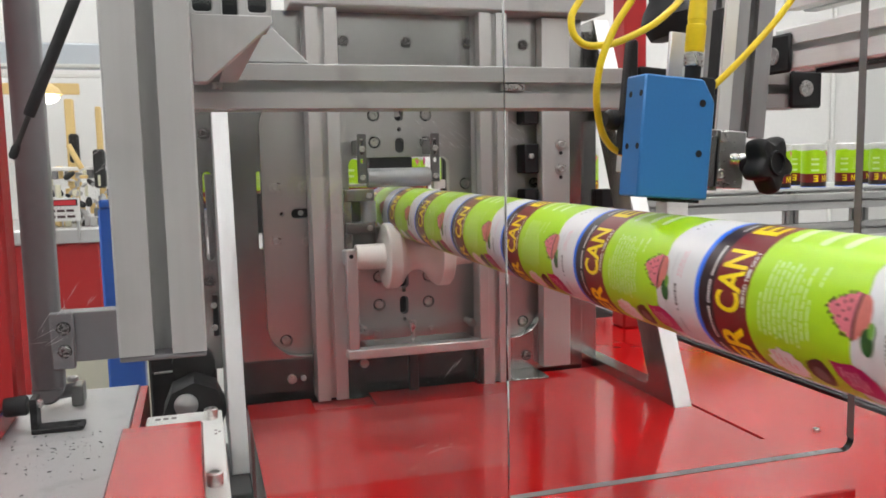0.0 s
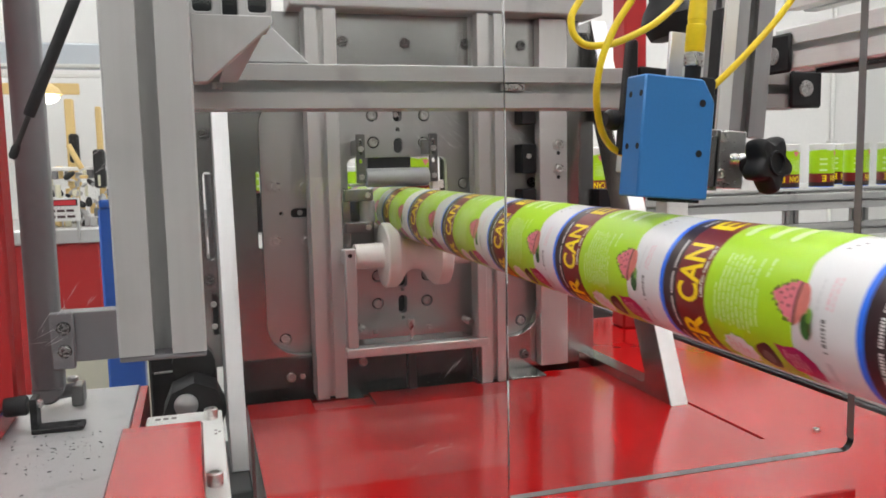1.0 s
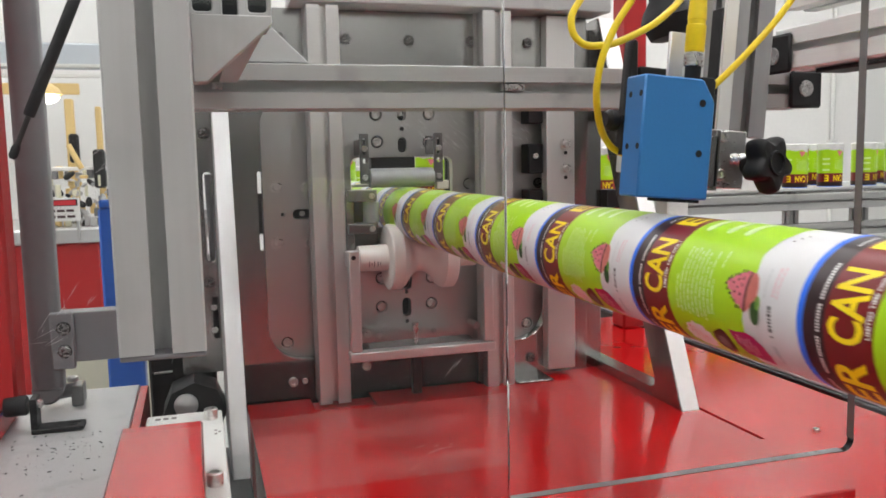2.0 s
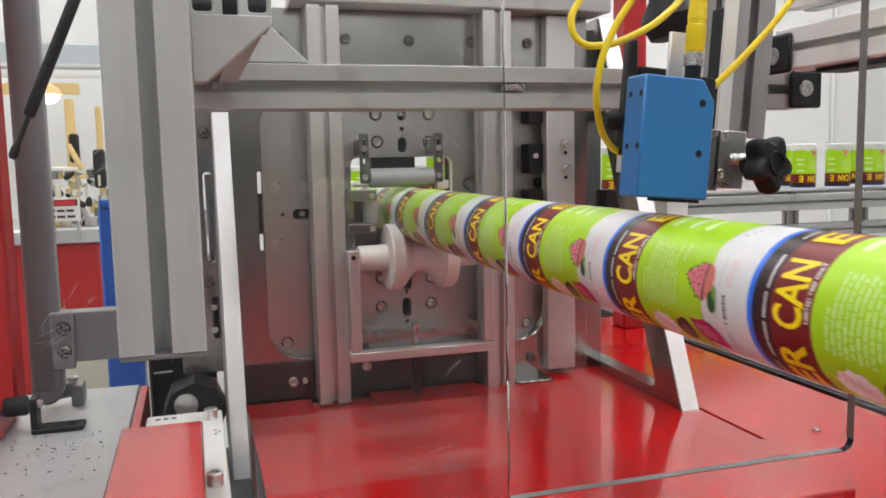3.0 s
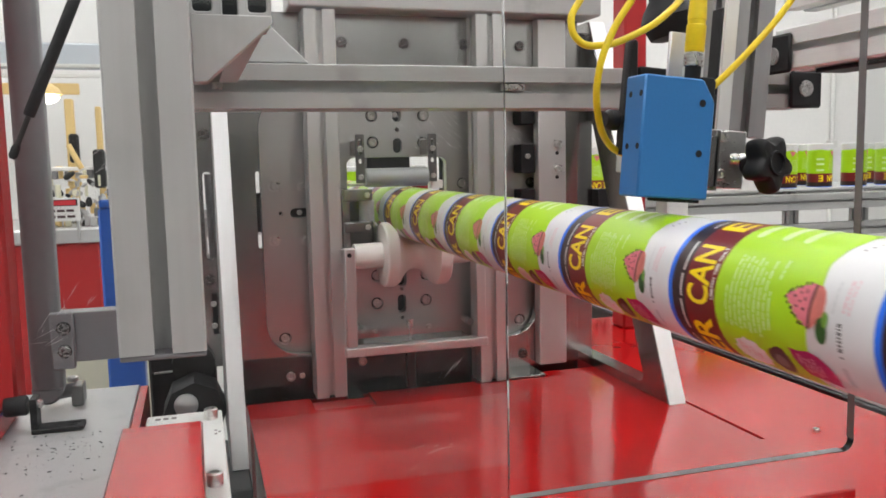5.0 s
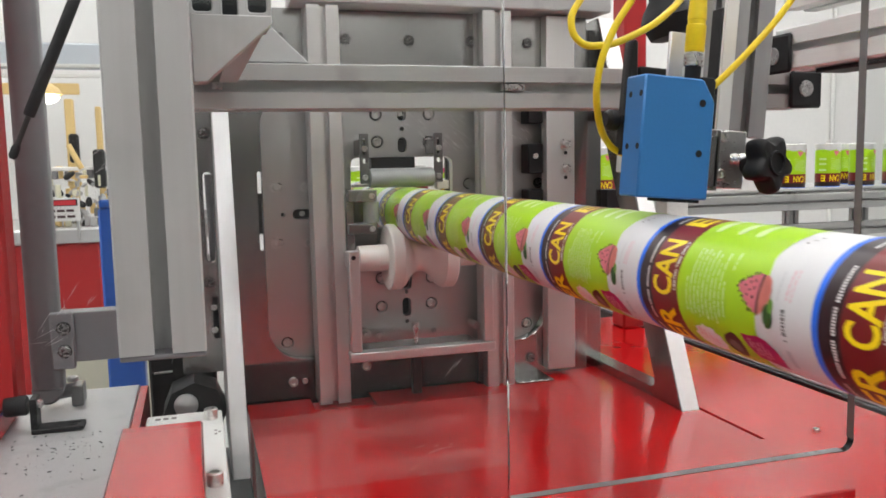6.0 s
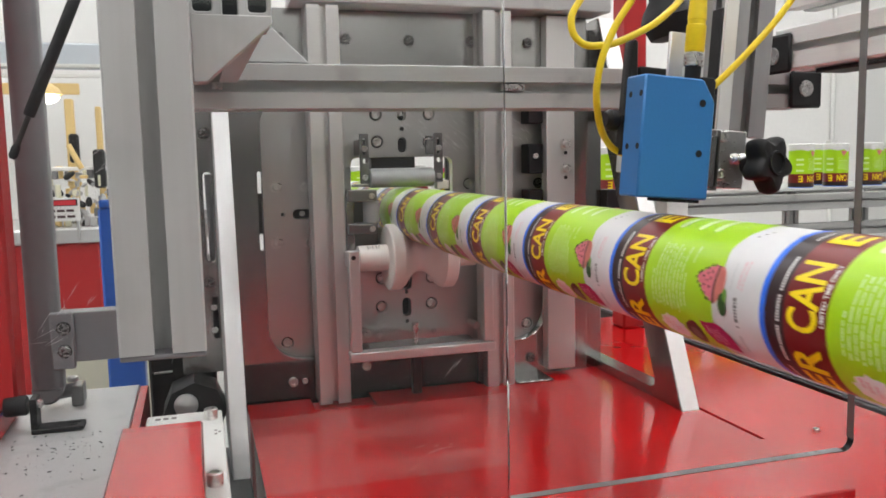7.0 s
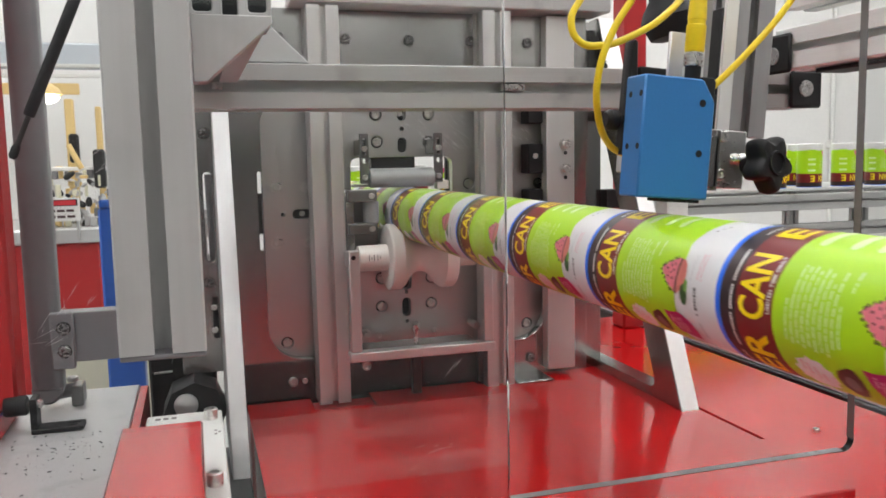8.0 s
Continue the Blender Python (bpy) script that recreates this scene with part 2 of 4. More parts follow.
def profile_bar(bm, axis, u, v, a0, a1, s=0.045, slot=0.0085):
    return prism(bm, [(u + x, v + y) for x, y in slotted(s, slot)], axis, a0, a1)


HOME = {}


def thing(name, at, label, category, group="", kind=""):
    ob = new(name)
    ob.location = Vector(at) + EYE
    HOME[ob] = Vector(at)
    return tagged(ob, label, category, group, kind)


def mesh_of(name, bm, material):
    me = bpy.data.meshes.new(name)
    bm.to_mesh(me)
    bm.free()
    me.materials.append(material)
    me.set_sharp_from_angle(angle=radians(38))
    return me


def part(name, bm, material, parent, label="", origin=None):
    """Links a bmesh as one mesh object under a thing or a part."""
    base = HOME[parent]
    o = Vector(origin) if origin else base
    bmesh.ops.translate(bm, verts=bm.verts, vec=-o)
    ob = new(name, mesh_of(name, bm, material))
    ob.parent = parent
    ob.location = o - base
    HOME[ob] = o
    return tagged(ob, label)


def solid(name, bm, material, at, label="", category="", group="", kind=""):
    """A thing of one mesh."""
    at = Vector(at)
    bmesh.ops.translate(bm, verts=bm.verts, vec=-at)
    ob = new(name, mesh_of(name, bm, material))
    ob.location = at + EYE
    HOME[ob] = at
    return tagged(ob, label, category, group, kind)


def B():
    return bmesh.new()


def bolt_mesh(r, h, washer=0.0, dark=False):
    bm = B()
    prof = [(0, r * washer), (0.0012, r * washer), (0.0012, r)] if washer else [(0, r)]
    prof += [(h - r * 0.15, r), (h, r * 0.85), (h, r * 0.55), (h - r * 0.6, r * 0.5), (h - r * 0.6, 0.0001)]
    turned(bm, prof, (0, 0, 0), (0, -1, 0), 18)
    return mesh_of("bolt", bm, BOLT_STEEL if dark else ZINC)


BOLT = bolt_mesh(0.0068, 0.006)
BOLT_WASHER = bolt_mesh(0.0055, 0.006, 1.7)
BOLT_SMALL = bolt_mesh(0.0042, 0.004)
BOLT_TALL = bolt_mesh(0.0078, 0.013)
BOLT_DARK = bolt_mesh(0.0068, 0.006, 1.25, True)
ROT = {"-y": Matrix(), "+z": Euler((radians(-90), 0, 0)).to_matrix().to_4x4(), "-x": Euler((0, 0, radians(-90))).to_matrix().to_4x4()}


def bolt(parent, x, y, z, kind=None, way="-y", name="bolt"):
    ob = new(name, kind or BOLT)
    ob.parent = parent
    ob.matrix_basis = Matrix.Translation(Vector((x, y, z)) - HOME[parent]) @ ROT[way]
    HOME[ob] = Vector((x, y, z))
    return ob


# ---- hall ----
GROUND = -EYE.z
X0, X1, Y0, Y1, TOP = -5.0, 7.0, -2.9, 6.4, 3.4
solid("floor", box(B(), X0, X1, Y0, Y1, GROUND - 0.1, GROUND, 0), FLOOR, (0, 0, GROUND), "sealed grey concrete factory floor", "floor", kind="structure")
# unseen ceiling, its grey set low so that it bounces less light
solid("ceiling", box(B(), X0, X1, Y0, Y1, TOP, TOP + 0.1, 0), CEIL, (0, 0, TOP), "unseen factory ceiling, greyed to cut bounced light", "ceiling", kind="structure")
solid("wall_north", box(B(), X0, X1, Y1, Y1 + 0.15, GROUND, TOP, 0), WALL, (0, Y1, GROUND), "white panelled factory wall", "wall", kind="structure")
# unseen wall behind the eye: white top and dark base shape the reflections
solid("wall_south", box(B(), X0, X1, Y0 - 0.15, Y0, 0.70, TOP, 0), WALL, (0, Y0, 0.70), "unseen white upper wall, added for the plates to reflect", "wall", kind="structure")
solid("wall_south_dark_added", box(B(), X0, X1, Y0 - 0.15, Y0, GROUND, 0.6995, 0), DIM_WALL, (0, Y0, GROUND), "unseen dark lower wall, added to darken the reflections", "wall", kind="structure")
# side walls are out of view; grey rather than white to cut the fill light
solid("wall_west", box(B(), X0 - 0.15, X0, Y0, Y1, GROUND, TOP, 0), MID_WALL, (X0, 0, GROUND), "unseen grey side wall, toned down to cut bounced light", "wall", kind="structure")
solid("wall_east", box(B(), X1, X1 + 0.15, Y0, Y1, GROUND, TOP, 0), MID_WALL, (X1, 0, GROUND), "unseen grey side wall, toned down to cut bounced light", "wall", kind="structure")


def ceiling_light(x, y):
    t = thing("ceiling_light", (x, y, TOP), "long white ceiling light panel out of view, switched on", "ceiling light", "hall lights")
    part("housing", box(B(), x - 0.18, x + 0.18, y - 0.64, y + 0.64, TOP - 0.07, TOP - 0.001), WHITEPLATE, t)
    part("diffuser", box(B(), x - 0.16, x + 0.16, y - 0.62, y + 0.62, TOP - 0.082, TOP - 0.072, 0), LAMP, t, "glowing white diffuser")


# unseen panels, layout assumed; the row at 5.6 is added to brighten the far wall
for gx in (-3.2, -1.1, 1.0, 3.1, 5.2):
    for gy in (-2.1, -0.4, 1.4, 3.8, 5.6):
        ceiling_light(gx, gy)

# ---- machine bed and covers ----
COVER = -0.345
bed = thing("machine_bed", (0.45, 0.9, GROUND), "red powder-coated steel machine bed with a flat cover", "machine")
part("body", box(B(), 0.062, 0.84, 0.10, 1.18, GROUND, COVER - 0.006, 0.004), RED_FLAT, bed)
part("rear_body", box(B(), 0.062, 0.84, 1.28, 1.56, GROUND, COVER - 0.006, 0.004), RED_FLAT, bed)
outline = [(0.054, 0.10), (0.846, 0.10), (0.846, 1.56), (0.66, 1.56), (0.66, 1.195), (0.52, 1.195), (0.52, 1.165), (0.40, 1.165), (0.40, 1.18),
           (0.232, 1.18), (0.232, 1.12), (0.145, 1.12), (0.145, 1.18), (0.054, 1.18)]
slot = [(0.640, 0.81), (0.645, 0.81), (0.645, 1.15), (0.640, 1.15)]
part("cover", sheet([outline, slot], 0.005, "z", COVER - 0.005), RED, bed, "glossy red sheet-metal cover with a slot")
part("front_rim", box(B(), 0.20, 0.600, 0.6205, 0.665, COVER, COVER + 0.019, 0.002), RED, bed, "raised red rim")
bolt(bed, 0.721, 0.81, COVER, BOLT_SMALL, "+z")
rng = random.Random(5)
# small pale red slivers in three clusters on the cover
PALE_MARK = surf("pale_red_mark", (0.62, 0.22, 0.20), 0.5, 0, 0.2, 30, 200, 0.0)
for cx, cy, n in ((0.262, 0.918, 9), (0.225, 0.862, 4), (0.30, 0.93, 3)):
    for k in range(n):
        x, y, a, ln = cx + rng.gauss(0, 0.008), cy + rng.gauss(0, 0.010), rng.gauss(0.25, 0.25), rng.uniform(0.002, 0.010)
        dx, dy, w = ln * math.cos(a), ln * math.sin(a), rng.uniform(0.0003, 0.0008)
        part("pale_sliver", prism(B(), [(x - dx, y - dy), (x + dy / ln * w, y - dx / ln * w), (x + dx, y + dy), (x - dy / ln * w, y + dx / ln * w)], "z", COVER + 0.00005, COVER + 0.0002), PALE_MARK, bed)

# ---- tube of printed cans ----
OFF = 0.00022


def ang(deg):
    return math.pi - radians(deg)


def wrapped(bm, lift):
    """Lays a flat print (arc, distance along the tube) on the tube's skin."""
    lo = min(v.co.x for v in bm.verts)
    hi = max(v.co.x for v in bm.verts)
    s = lo + radians(5)
    while s < hi:
        bmesh.ops.bisect_plane(bm, geom=bm.verts[:] + bm.edges[:] + bm.faces[:], plane_co=(s, 0, 0), plane_no=(1, 0, 0))
        s += radians(5)
    rr = R + lift
    for v in bm.verts:
        s, d, _ = v.co
        a = math.pi - s
        v.co = (rr * math.cos(a), -d * R, rr * math.sin(a))
    for f in bm.faces:
        f.smooth = True
    return bm


def patch(bm, pts):
    bm.faces.new([bm.verts.new((ang(a), d, 0)) for d, a in pts])
    return bm


def oval(bm, d, a, rd, ra, n=14, wob=0.0):
    patch(bm, [(d + rd * math.cos(2 * math.pi * k / n) * (1 + wob * math.sin(k * 2.4)), a + ra * math.sin(2 * math.pi * k / n) * (1 + wob * math.sin(k * 2.4))) for k in range(n)])
    return bm


def text_run(bm, words, a0, a1, d_base, d_top, bold=0.0):
    cu = bpy.data.curves.new("draft", "FONT")
    cu.body, cu.size, cu.offset = words, 1.0, bold
    cu.resolution_u = 3
    t = drawn(cu)
    xs, ys = [v.co.x for v in t.verts], [v.co.y for v in t.verts]
    x0, x1, y0, y1 = min(xs), max(xs), min(ys), max(ys)
    me = bpy.data.meshes.new("draft")
    for v in t.verts:
        v.co = (ang(a0) + (ang(a1) - ang(a0)) * (v.co.x - x0) / (x1 - x0), d_base + (d_top - d_base) * (v.co.y - y0) / (y1 - y0), 0)
    t.to_mesh(me)
    t.free()
    bm.from_mesh(me)
    bpy.data.meshes.remove(me)
    return bm


def bars(bm, a0, a1, d, w, rng):
    """A line of print too small to read: word-long bars."""
    a = a0
    while a > a1 + 1:
        n = rng.uniform(1.6, 5.5)
        e = max(a - n, a1)
        patch(bm, [(d - w / 2, a), (d - w / 2, e), (d + w / 2, e), (d + w / 2, a)])
        a = e - 0.8
    return bm


def ring(d0, d1, lift, edge=None, n=72):
    bm = B()
    vs = []
    for k in range(n):
        a = 360 * k / n
        e = edge(a) if edge else d1
        vs.append([bm.verts.new(((R + lift) * math.cos(radians(a)), -d * R, (R + lift) * math.sin(radians(a)))) for d in (d0, e)])
    for k in range(n):
        p, q = vs[k], vs[(k + 1) % n]
        bm.faces.new((p[0], p[1], q[1], q[0])).smooth = True
    return bm


def green_edge(a):
    ks = [(0, 3.10), (60, 3.15), (97, 3.21), (108, 3.22), (121, 3.16), (136, 3.11), (151, 3.17), (165, 3.20), (175, 3.12), (185, 3.03), (200, 3.0), (230, 2.90), (300, 3.0), (360, 3.10)]
    for (p, u), (q, w) in zip(ks, ks[1:]):
        if p <= a <= q:
            t = (a - p) / (q - p)
            return u + (w - u) * t * t * (3 - 2 * t)


def label_meshes():
    rng = random.Random(4)
    out = []

    def put(name, bm, m, label=""):
        out.append((name, mesh_of(name, bm, m), label))

    put("blue_band", ring(0.0, 0.105, OFF), INK_BLUE, "thin blue printed band")
    put("black_band", ring(0.105, 0.455, OFF), INK_BLACK, "black printed band")
    put("maroon_band", ring(0.455, 1.20, OFF), INK_MAROON, "maroon printed band")
    put("green_panel", ring(1.20, 3.0, OFF, green_edge), INK_GREEN, "lime green printed panel with a curved edge")
    bm = text_run(B(), "ER", 239, 198, 1.055, 0.520, 0.024)
    text_run(bm, "CAN", 188, 135, 1.055, 0.520, 0.024)
    text_run(bm, "E", 115, 95, 1.055, 0.520, 0.024)
    put("lettering", wrapped(bm, 2 * OFF), INK_YELLOW, "bold yellow capital letters")
    bm = text_run(B(), "LIMITED TIME ONLY", 181, 135, 1.160, 1.090, 0.02)
    put("slogan", wrapped(bm, 2 * OFF), INK_WHITE, "small white capital letters")
    bm = B()
    for a0, a1, d in ((216, 203.5, 0.35), (202, 187, 0.355), (184, 164, 0.36), (161.5, 133, 0.365), (240, 222, 0.29), (114, 97, 0.345)):
        a = a0
        while a > a1 + 0.5:
            patch(bm, [(d - 0.026, a), (d - 0.026, a - 1.5), (d + 0.026, a - 1.5), (d + 0.026, a)])
            a -= 2.2
    put("fine_line", wrapped(bm, 2 * OFF), INK_WHITE, "line of small white print")
    bm = B()
    spans = ((196, 166), (198, 139), (197, 140), (199, 139), (197, 142), (200, 139), (199, 140), (201, 150), (194, 140), (193, 164), (154, 138))
    for k, (a0, a1) in enumerate(spans):
        a, d = a0, 1.46 + 0.0985 * min(k, 10)
        while a > a1 + 1:
            e = max(a - rng.uniform(2.5, 11.0), a1)
            w = rng.uniform(0.012, 0.016)
            lean = rng.uniform(-0.006, 0.006)
            patch(bm, [(d - w, a), (d - w + lean, e), (d + w + lean, e), (d + w, a)])
            a = e - rng.uniform(0.8, 1.6)
    for d in (1.48, 1.99, 2.40):
        n = [(d + 0.078 * math.cos(radians(t)), 115 + 4.5 * math.sin(radians(t))) for t in range(180, -1, -30)]
        patch(bm, n + [(d + 0.078, 84), (d - 0.078, 84)])
    put("paragraph", wrapped(bm, 2 * OFF), INK_PALE, "pale lines of small print")
    bm = B()
    patch(bm, [(2.64, 163), (2.70, 160), (2.74, 160.5), (2.80, 157), (2.85, 157), (2.92, 153.5), (2.97, 154), (3.05, 151.5), (3.10, 153), (3.07, 165), (3.04, 183), (2.99, 182), (2.95, 179), (2.90, 180), (2.86, 176), (2.80, 174.5), (2.77, 170), (2.70, 168.5)])
    put("fruit_wedge", wrapped(bm, 2 * OFF), INK_PINK, "pink fruit wedge with dark seeds")
    bm = patch(B(), [(3.11, 152.5), (3.20, 153), (3.27, 156.5), (3.31, 163), (3.31, 171), (3.24, 177), (3.14, 182), (3.075, 184), (3.09, 168)])
    put("fruit_side", wrapped(bm, 2 * OFF), INK_SALMON, "salmon side of the fruit wedge")
    bm = B()
    for d, a in ((2.64, 165), (2.68, 161.5), (2.72, 159.5), (2.79, 157), (2.86, 156), (2.93, 153), (3.0, 152.5), (2.69, 169), (2.76, 172), (2.80, 175.5), (2.86, 177), (2.91, 181), (2.97, 181.5), (2.80, 163), (2.90, 166), (2.89, 160), (2.97, 171), (2.98, 158.5), (2.85, 170), (2.98, 164)):
        oval(bm, d, a, rng.uniform(0.014, 0.026), rng.uniform(0.9, 1.7), 8)
    patch(bm, [(3.085, 152.5), (3.125, 152.5), (3.105, 168), (3.085, 184), (3.045, 184), (3.07, 168)])
    put("seed_pattern", wrapped(bm, 3 * OFF), INK_SEED)
    put("leaf", wrapped(oval(B(), 3.285, 183, 0.095, 9.5), 3 * OFF), INK_LEAF, "dark green printed leaf")
    put("leaf_tip", wrapped(oval(B(), 3.345, 175, 0.05, 5.5), 4 * OFF), INK_STALK, "mid green leaf tip")
    put("white_splash", wrapped(oval(B(), 1.76, 222, 0.33, 15, 26, 0.10), 2 * OFF), INK_WHITE, "white printed splash")
    put("dark_badge", wrapped(patch(B(), [(2.30, 208), (2.40, 205.5), (2.49, 206.5), (2.56, 213), (2.57, 222), (2.50, 230), (2.38, 234), (2.26, 233), (2.17, 226), (2.15, 217), (2.20, 211)]), 2 * OFF), INK_SEED, "dark oval badge")
    bm = oval(B(), 2.37, 220, 0.11, 7)
    put("badge_centre", wrapped(bm, 3 * OFF), INK_GREY, "grey centre of the badge")
    bm = patch(B(), [(2.64, 203), (2.80, 203.5), (3.0, 201.5), (3.16, 204), (3.30, 211), (3.35, 220), (3.31, 231), (3.10, 229), (2.95, 227.5), (2.80, 227), (2.70, 216)])
    put("magenta_badge", wrapped(bm, 2 * OFF), INK_MAGENTA, "magenta badge")
    bm = B()
    for d, a0, a1 in ((2.80, 214, 206), (2.88, 222, 207), (2.96, 221, 208), (3.04, 224, 207), (3.12, 222, 212)):
        bars(bm, a0, a1, d, 0.035, rng)
    put("badge_print", wrapped(bm, 3 * OFF), INK_ROSE)
    bm = B()
    for d, a0, a1 in ((1.60, 219, 210), (1.69, 222, 211), (1.80, 225, 214), (1.90, 226, 219)):
        bars(bm, a0, a1, d, 0.035, rng)
    put("splash_print", wrapped(bm, 3 * OFF), INK_ROSE)
    bm = B()
    for a0, a1 in ((199.5, 198), (195, 192), (191, 189.3), (188.4, 186.5), (185.6, 184.2), (183.2, 180.8), (179.8, 178.6), (177.8, 175)):
        w = rng.uniform(0.024, 0.036)
        patch(bm, [(3.565 - w, a0), (3.565 - w, a1), (3.565 + w, a1), (3.565 + w, a0)])
    put("grey_word", wrapped(bm, OFF), INK_GREY, "grey word in small print")
    bm = patch(B(), [(3.51, 207), (3.60, 207), (3.60, 224), (3.51, 224)])
    put("grey_swatch", wrapped(bm, OFF), INK_SILVER, "pale grey printed swatch")
    put("grey_line", wrapped(bars(B(), 170, 147, 3.44, 0.022, rng), OFF), INK_SILVER)
    for a in (118, 113.5, 109):
        put("ink_dot", wrapped(oval(B(), 3.37 + (118 - a) * 0.014, a, 0.022, 0.9, 8), OFF), INK_SEED)
    bm = B()
    bars(bm, 168, 145, 3.60, 0.026, rng)
    bars(bm, 169, 143, 3.68, 0.020, rng)
    put("pink_print", wrapped(bm, OFF), INK_ROSE, "small pink print")
    return out


LABEL = label_meshes()
TUBE_AT = Vector((AXIS_X, EDGE_Y, AXIS_Z))
tube = thing("paper_tube", TUBE_AT, "long paper tube printed with lime green, maroon and white can labels", "paper tube")
FIRST, LAST = -13, 6            # printed repeats behind and ahead of the first blue edge
bm = B()
steps_along = [(k * PITCH_LEN / 4, R) for k in range(FIRST * 4, LAST * 4 + 1)]
turned(bm, [(FIRST * PITCH_LEN, R - 0.002)] + steps_along + [(LAST * PITCH_LEN, R - 0.002)], TUBE_AT, (0, 1, 0), 72)
tube_wall = part("tube_wall", bm, PAPER, tube, "smooth white paper wall")


def print_label(parent, where):
    for name, me, label in LABEL:
        ob = new(name, me)
        ob.parent = parent
        ob.location = where
        tagged(ob, label, kind="stuff" if name in ("paragraph", "fine_line", "seed_pattern", "badge_print") else "")


for k in range(FIRST + 1, LAST + 1):
    print_label(tube, (0, k * PITCH_LEN, 0))

# ---- moving saw carriage ----
NEAR = 1.190                     # front of its plate when it stands nearest
car = thing("saw_carriage", (0.306, NEAR, COVER), "sliding machine carriage of grey steel plates and aluminium profile columns", "machine carriage")
PY = NEAR
hole = rounded(0.0905, 0.528, -0.2875, 0.10, 0.05, 8)
side_slot = rounded(0.0095, 0.0215, -0.138, -0.011, 0.0059, 4)
thin_slot = rounded(0.0835, 0.0895, -0.125, -0.012, 0.0029, 3)
frame_plate = part("frame_plate", sheet([[(-0.03, -0.295), (0.046, -0.295), (0.046, -0.36), (0.598, -0.36), (0.598, 0.215), (-0.03, 0.215)], hole, side_slot, thin_slot], 0.018, "y", PY), STEEL, car, "grey steel plate with a large rounded opening")
IN = PY + 0.022
holes = [rounded(0.2215, 0.380, -0.102, 0.0045, 0.012, 5), rounded(0.2948, 0.3080, 0.0112, 0.0335, 0.0064, 5), rounded(0.2948, 0.3080, 0.0589, 0.0812, 0.0064, 5),
         rounded(0.2958, 0.3090, -0.2395, -0.2111, 0.0064, 5), rounded(0.2963, 0.3105, -0.1979, -0.1674, 0.0064, 5), rounded(0.1339, 0.1624, -0.0832, -0.0690, 0.0066, 5),
         disc(0.3014, 0.0467, 0.0032, 10), disc(0.1197, -0.0761, 0.0032, 10), disc(0.3024, -0.2019, 0.0028, 10), disc(0.3024, -0.2476, 0.0028, 10)]
PLATE_BOLTS = [(x * 1.0147, z * 1.0147) for x, z in ((0.258, 0.067), (0.339, 0.067), (0.259, 0.027), (0.338, 0.026), (0.401, -0.038), (0.260, -0.176), (0.338, -0.179), (0.259, -0.219), (0.337, -0.219), (0.117, -0.263), (0.495, -0.263))]
holes += [disc(x, z, 0.0092, 18) for x, z in PLATE_BOLTS]
inner = part("tool_plate", sheet([rounded(0.0915, 0.56, -0.34, 0.19, 0.004, 2)] + holes, 0.015, "y", IN), STEEL_IN, car, "milled steel tool plate with slots and bolt holes")
part("rear_cover", box(B(), 0.385, 0.60, IN + 0.05, IN + 0.06, -0.33, 0.2), DARK_STEEL, car)
part("rear_block", box(B(), 0.254, 0.322, IN + 0.004, IN + 0.05, -0.014, 0.03), DARK_STEEL, car, "dark block behind the plate")
for x, z in PLATE_BOLTS:
    bolt(inner, x, IN + 0.005, z, BOLT)
for x, z, kind in ((0.110, -0.035, BOLT_WASHER), (0.152, -0.035, BOLT_WASHER), (0.108, -0.115, BOLT_WASHER), (0.154, -0.116, BOLT_WASHER),
                   (0.254, -0.263, BOLT_SMALL), (0.340, -0.261, BOLT_SMALL), (0.516, -0.04, BOLT_DARK)):
    bolt(inner, x * 1.0147, IN, z * 1.0147, kind)
back_holes = [rounded(0.2215, 0.380, -0.102, 0.0045, 0.012, 5)]
part("backing_plate", sheet([rounded(0.095, 0.55, -0.33, 0.18, 0.004, 2)] + back_holes, 0.008, "y", IN + 0.0155), DARK_STEEL, car, "dark backing plate")
# strip coloured dark for the gap reflected low in the plate
part("reflection_strip", box(B(), 0.048, 0.408, PY - 0.004, PY - 0.0005, COVER - 0.012, -0.290, 0.0008), DARK_REFLECTION, car, "dark strip with the gap's reflection put into its colour")
for x, z in ((0.3014, 0.0223), (0.3014, 0.070), (0.149, -0.076)):
    bolt(inner, x, IN + 0.0145, z, BOLT_SMALL)
for x, z in ((0.122, 0.174), (0.216, 0.174), (0.310, 0.174), (0.406, 0.174), (0.498, 0.174), (0.014, 0.042), (0.012, -0.166), (0.499, -0.318)):
    bolt(frame_plate, x, PY, z, BOLT_DARK)
for x, z in ((0.122, -0.319), (0.231, -0.305)):
    bolt(frame_plate, x, PY - 0.004, z, BOLT)
bolt(frame_plate, 0.139, PY - 0.004, -0.319, BOLT_SMALL)
part("slot_hose", turned(B(), [(0, 0.006), (0.15, 0.006)], (0.021, PY + 0.06, -0.165), (-0.02, 0, 1), 14), GREYPAINT, car, "grey hose behind the slot")
part("slot_stop", box(B(), 0.078, 0.096, PY + 0.05, PY + 0.06, -0.105, -0.045, 0.001), DARK_STEEL, car)
part("left_bracket", box(B(), 0.014, 0.022, PY - 0.01, PY - 0.0005, -0.245, -0.185), BLACK, car, "small black bracket")
for z in (-0.200, -0.232):
    bolt(car, 0.016, PY - 0.010, z, BOLT_SMALL)
for x0, x1 in ((0.1546, 0.1996), (0.409, 0.454)):
    part("column", profile_bar(B(), "z", (x0 + x1) / 2, PY - 0.0235, COVER - 0.001, 0.213), COLUMN, car, "upright aluminium profile column")
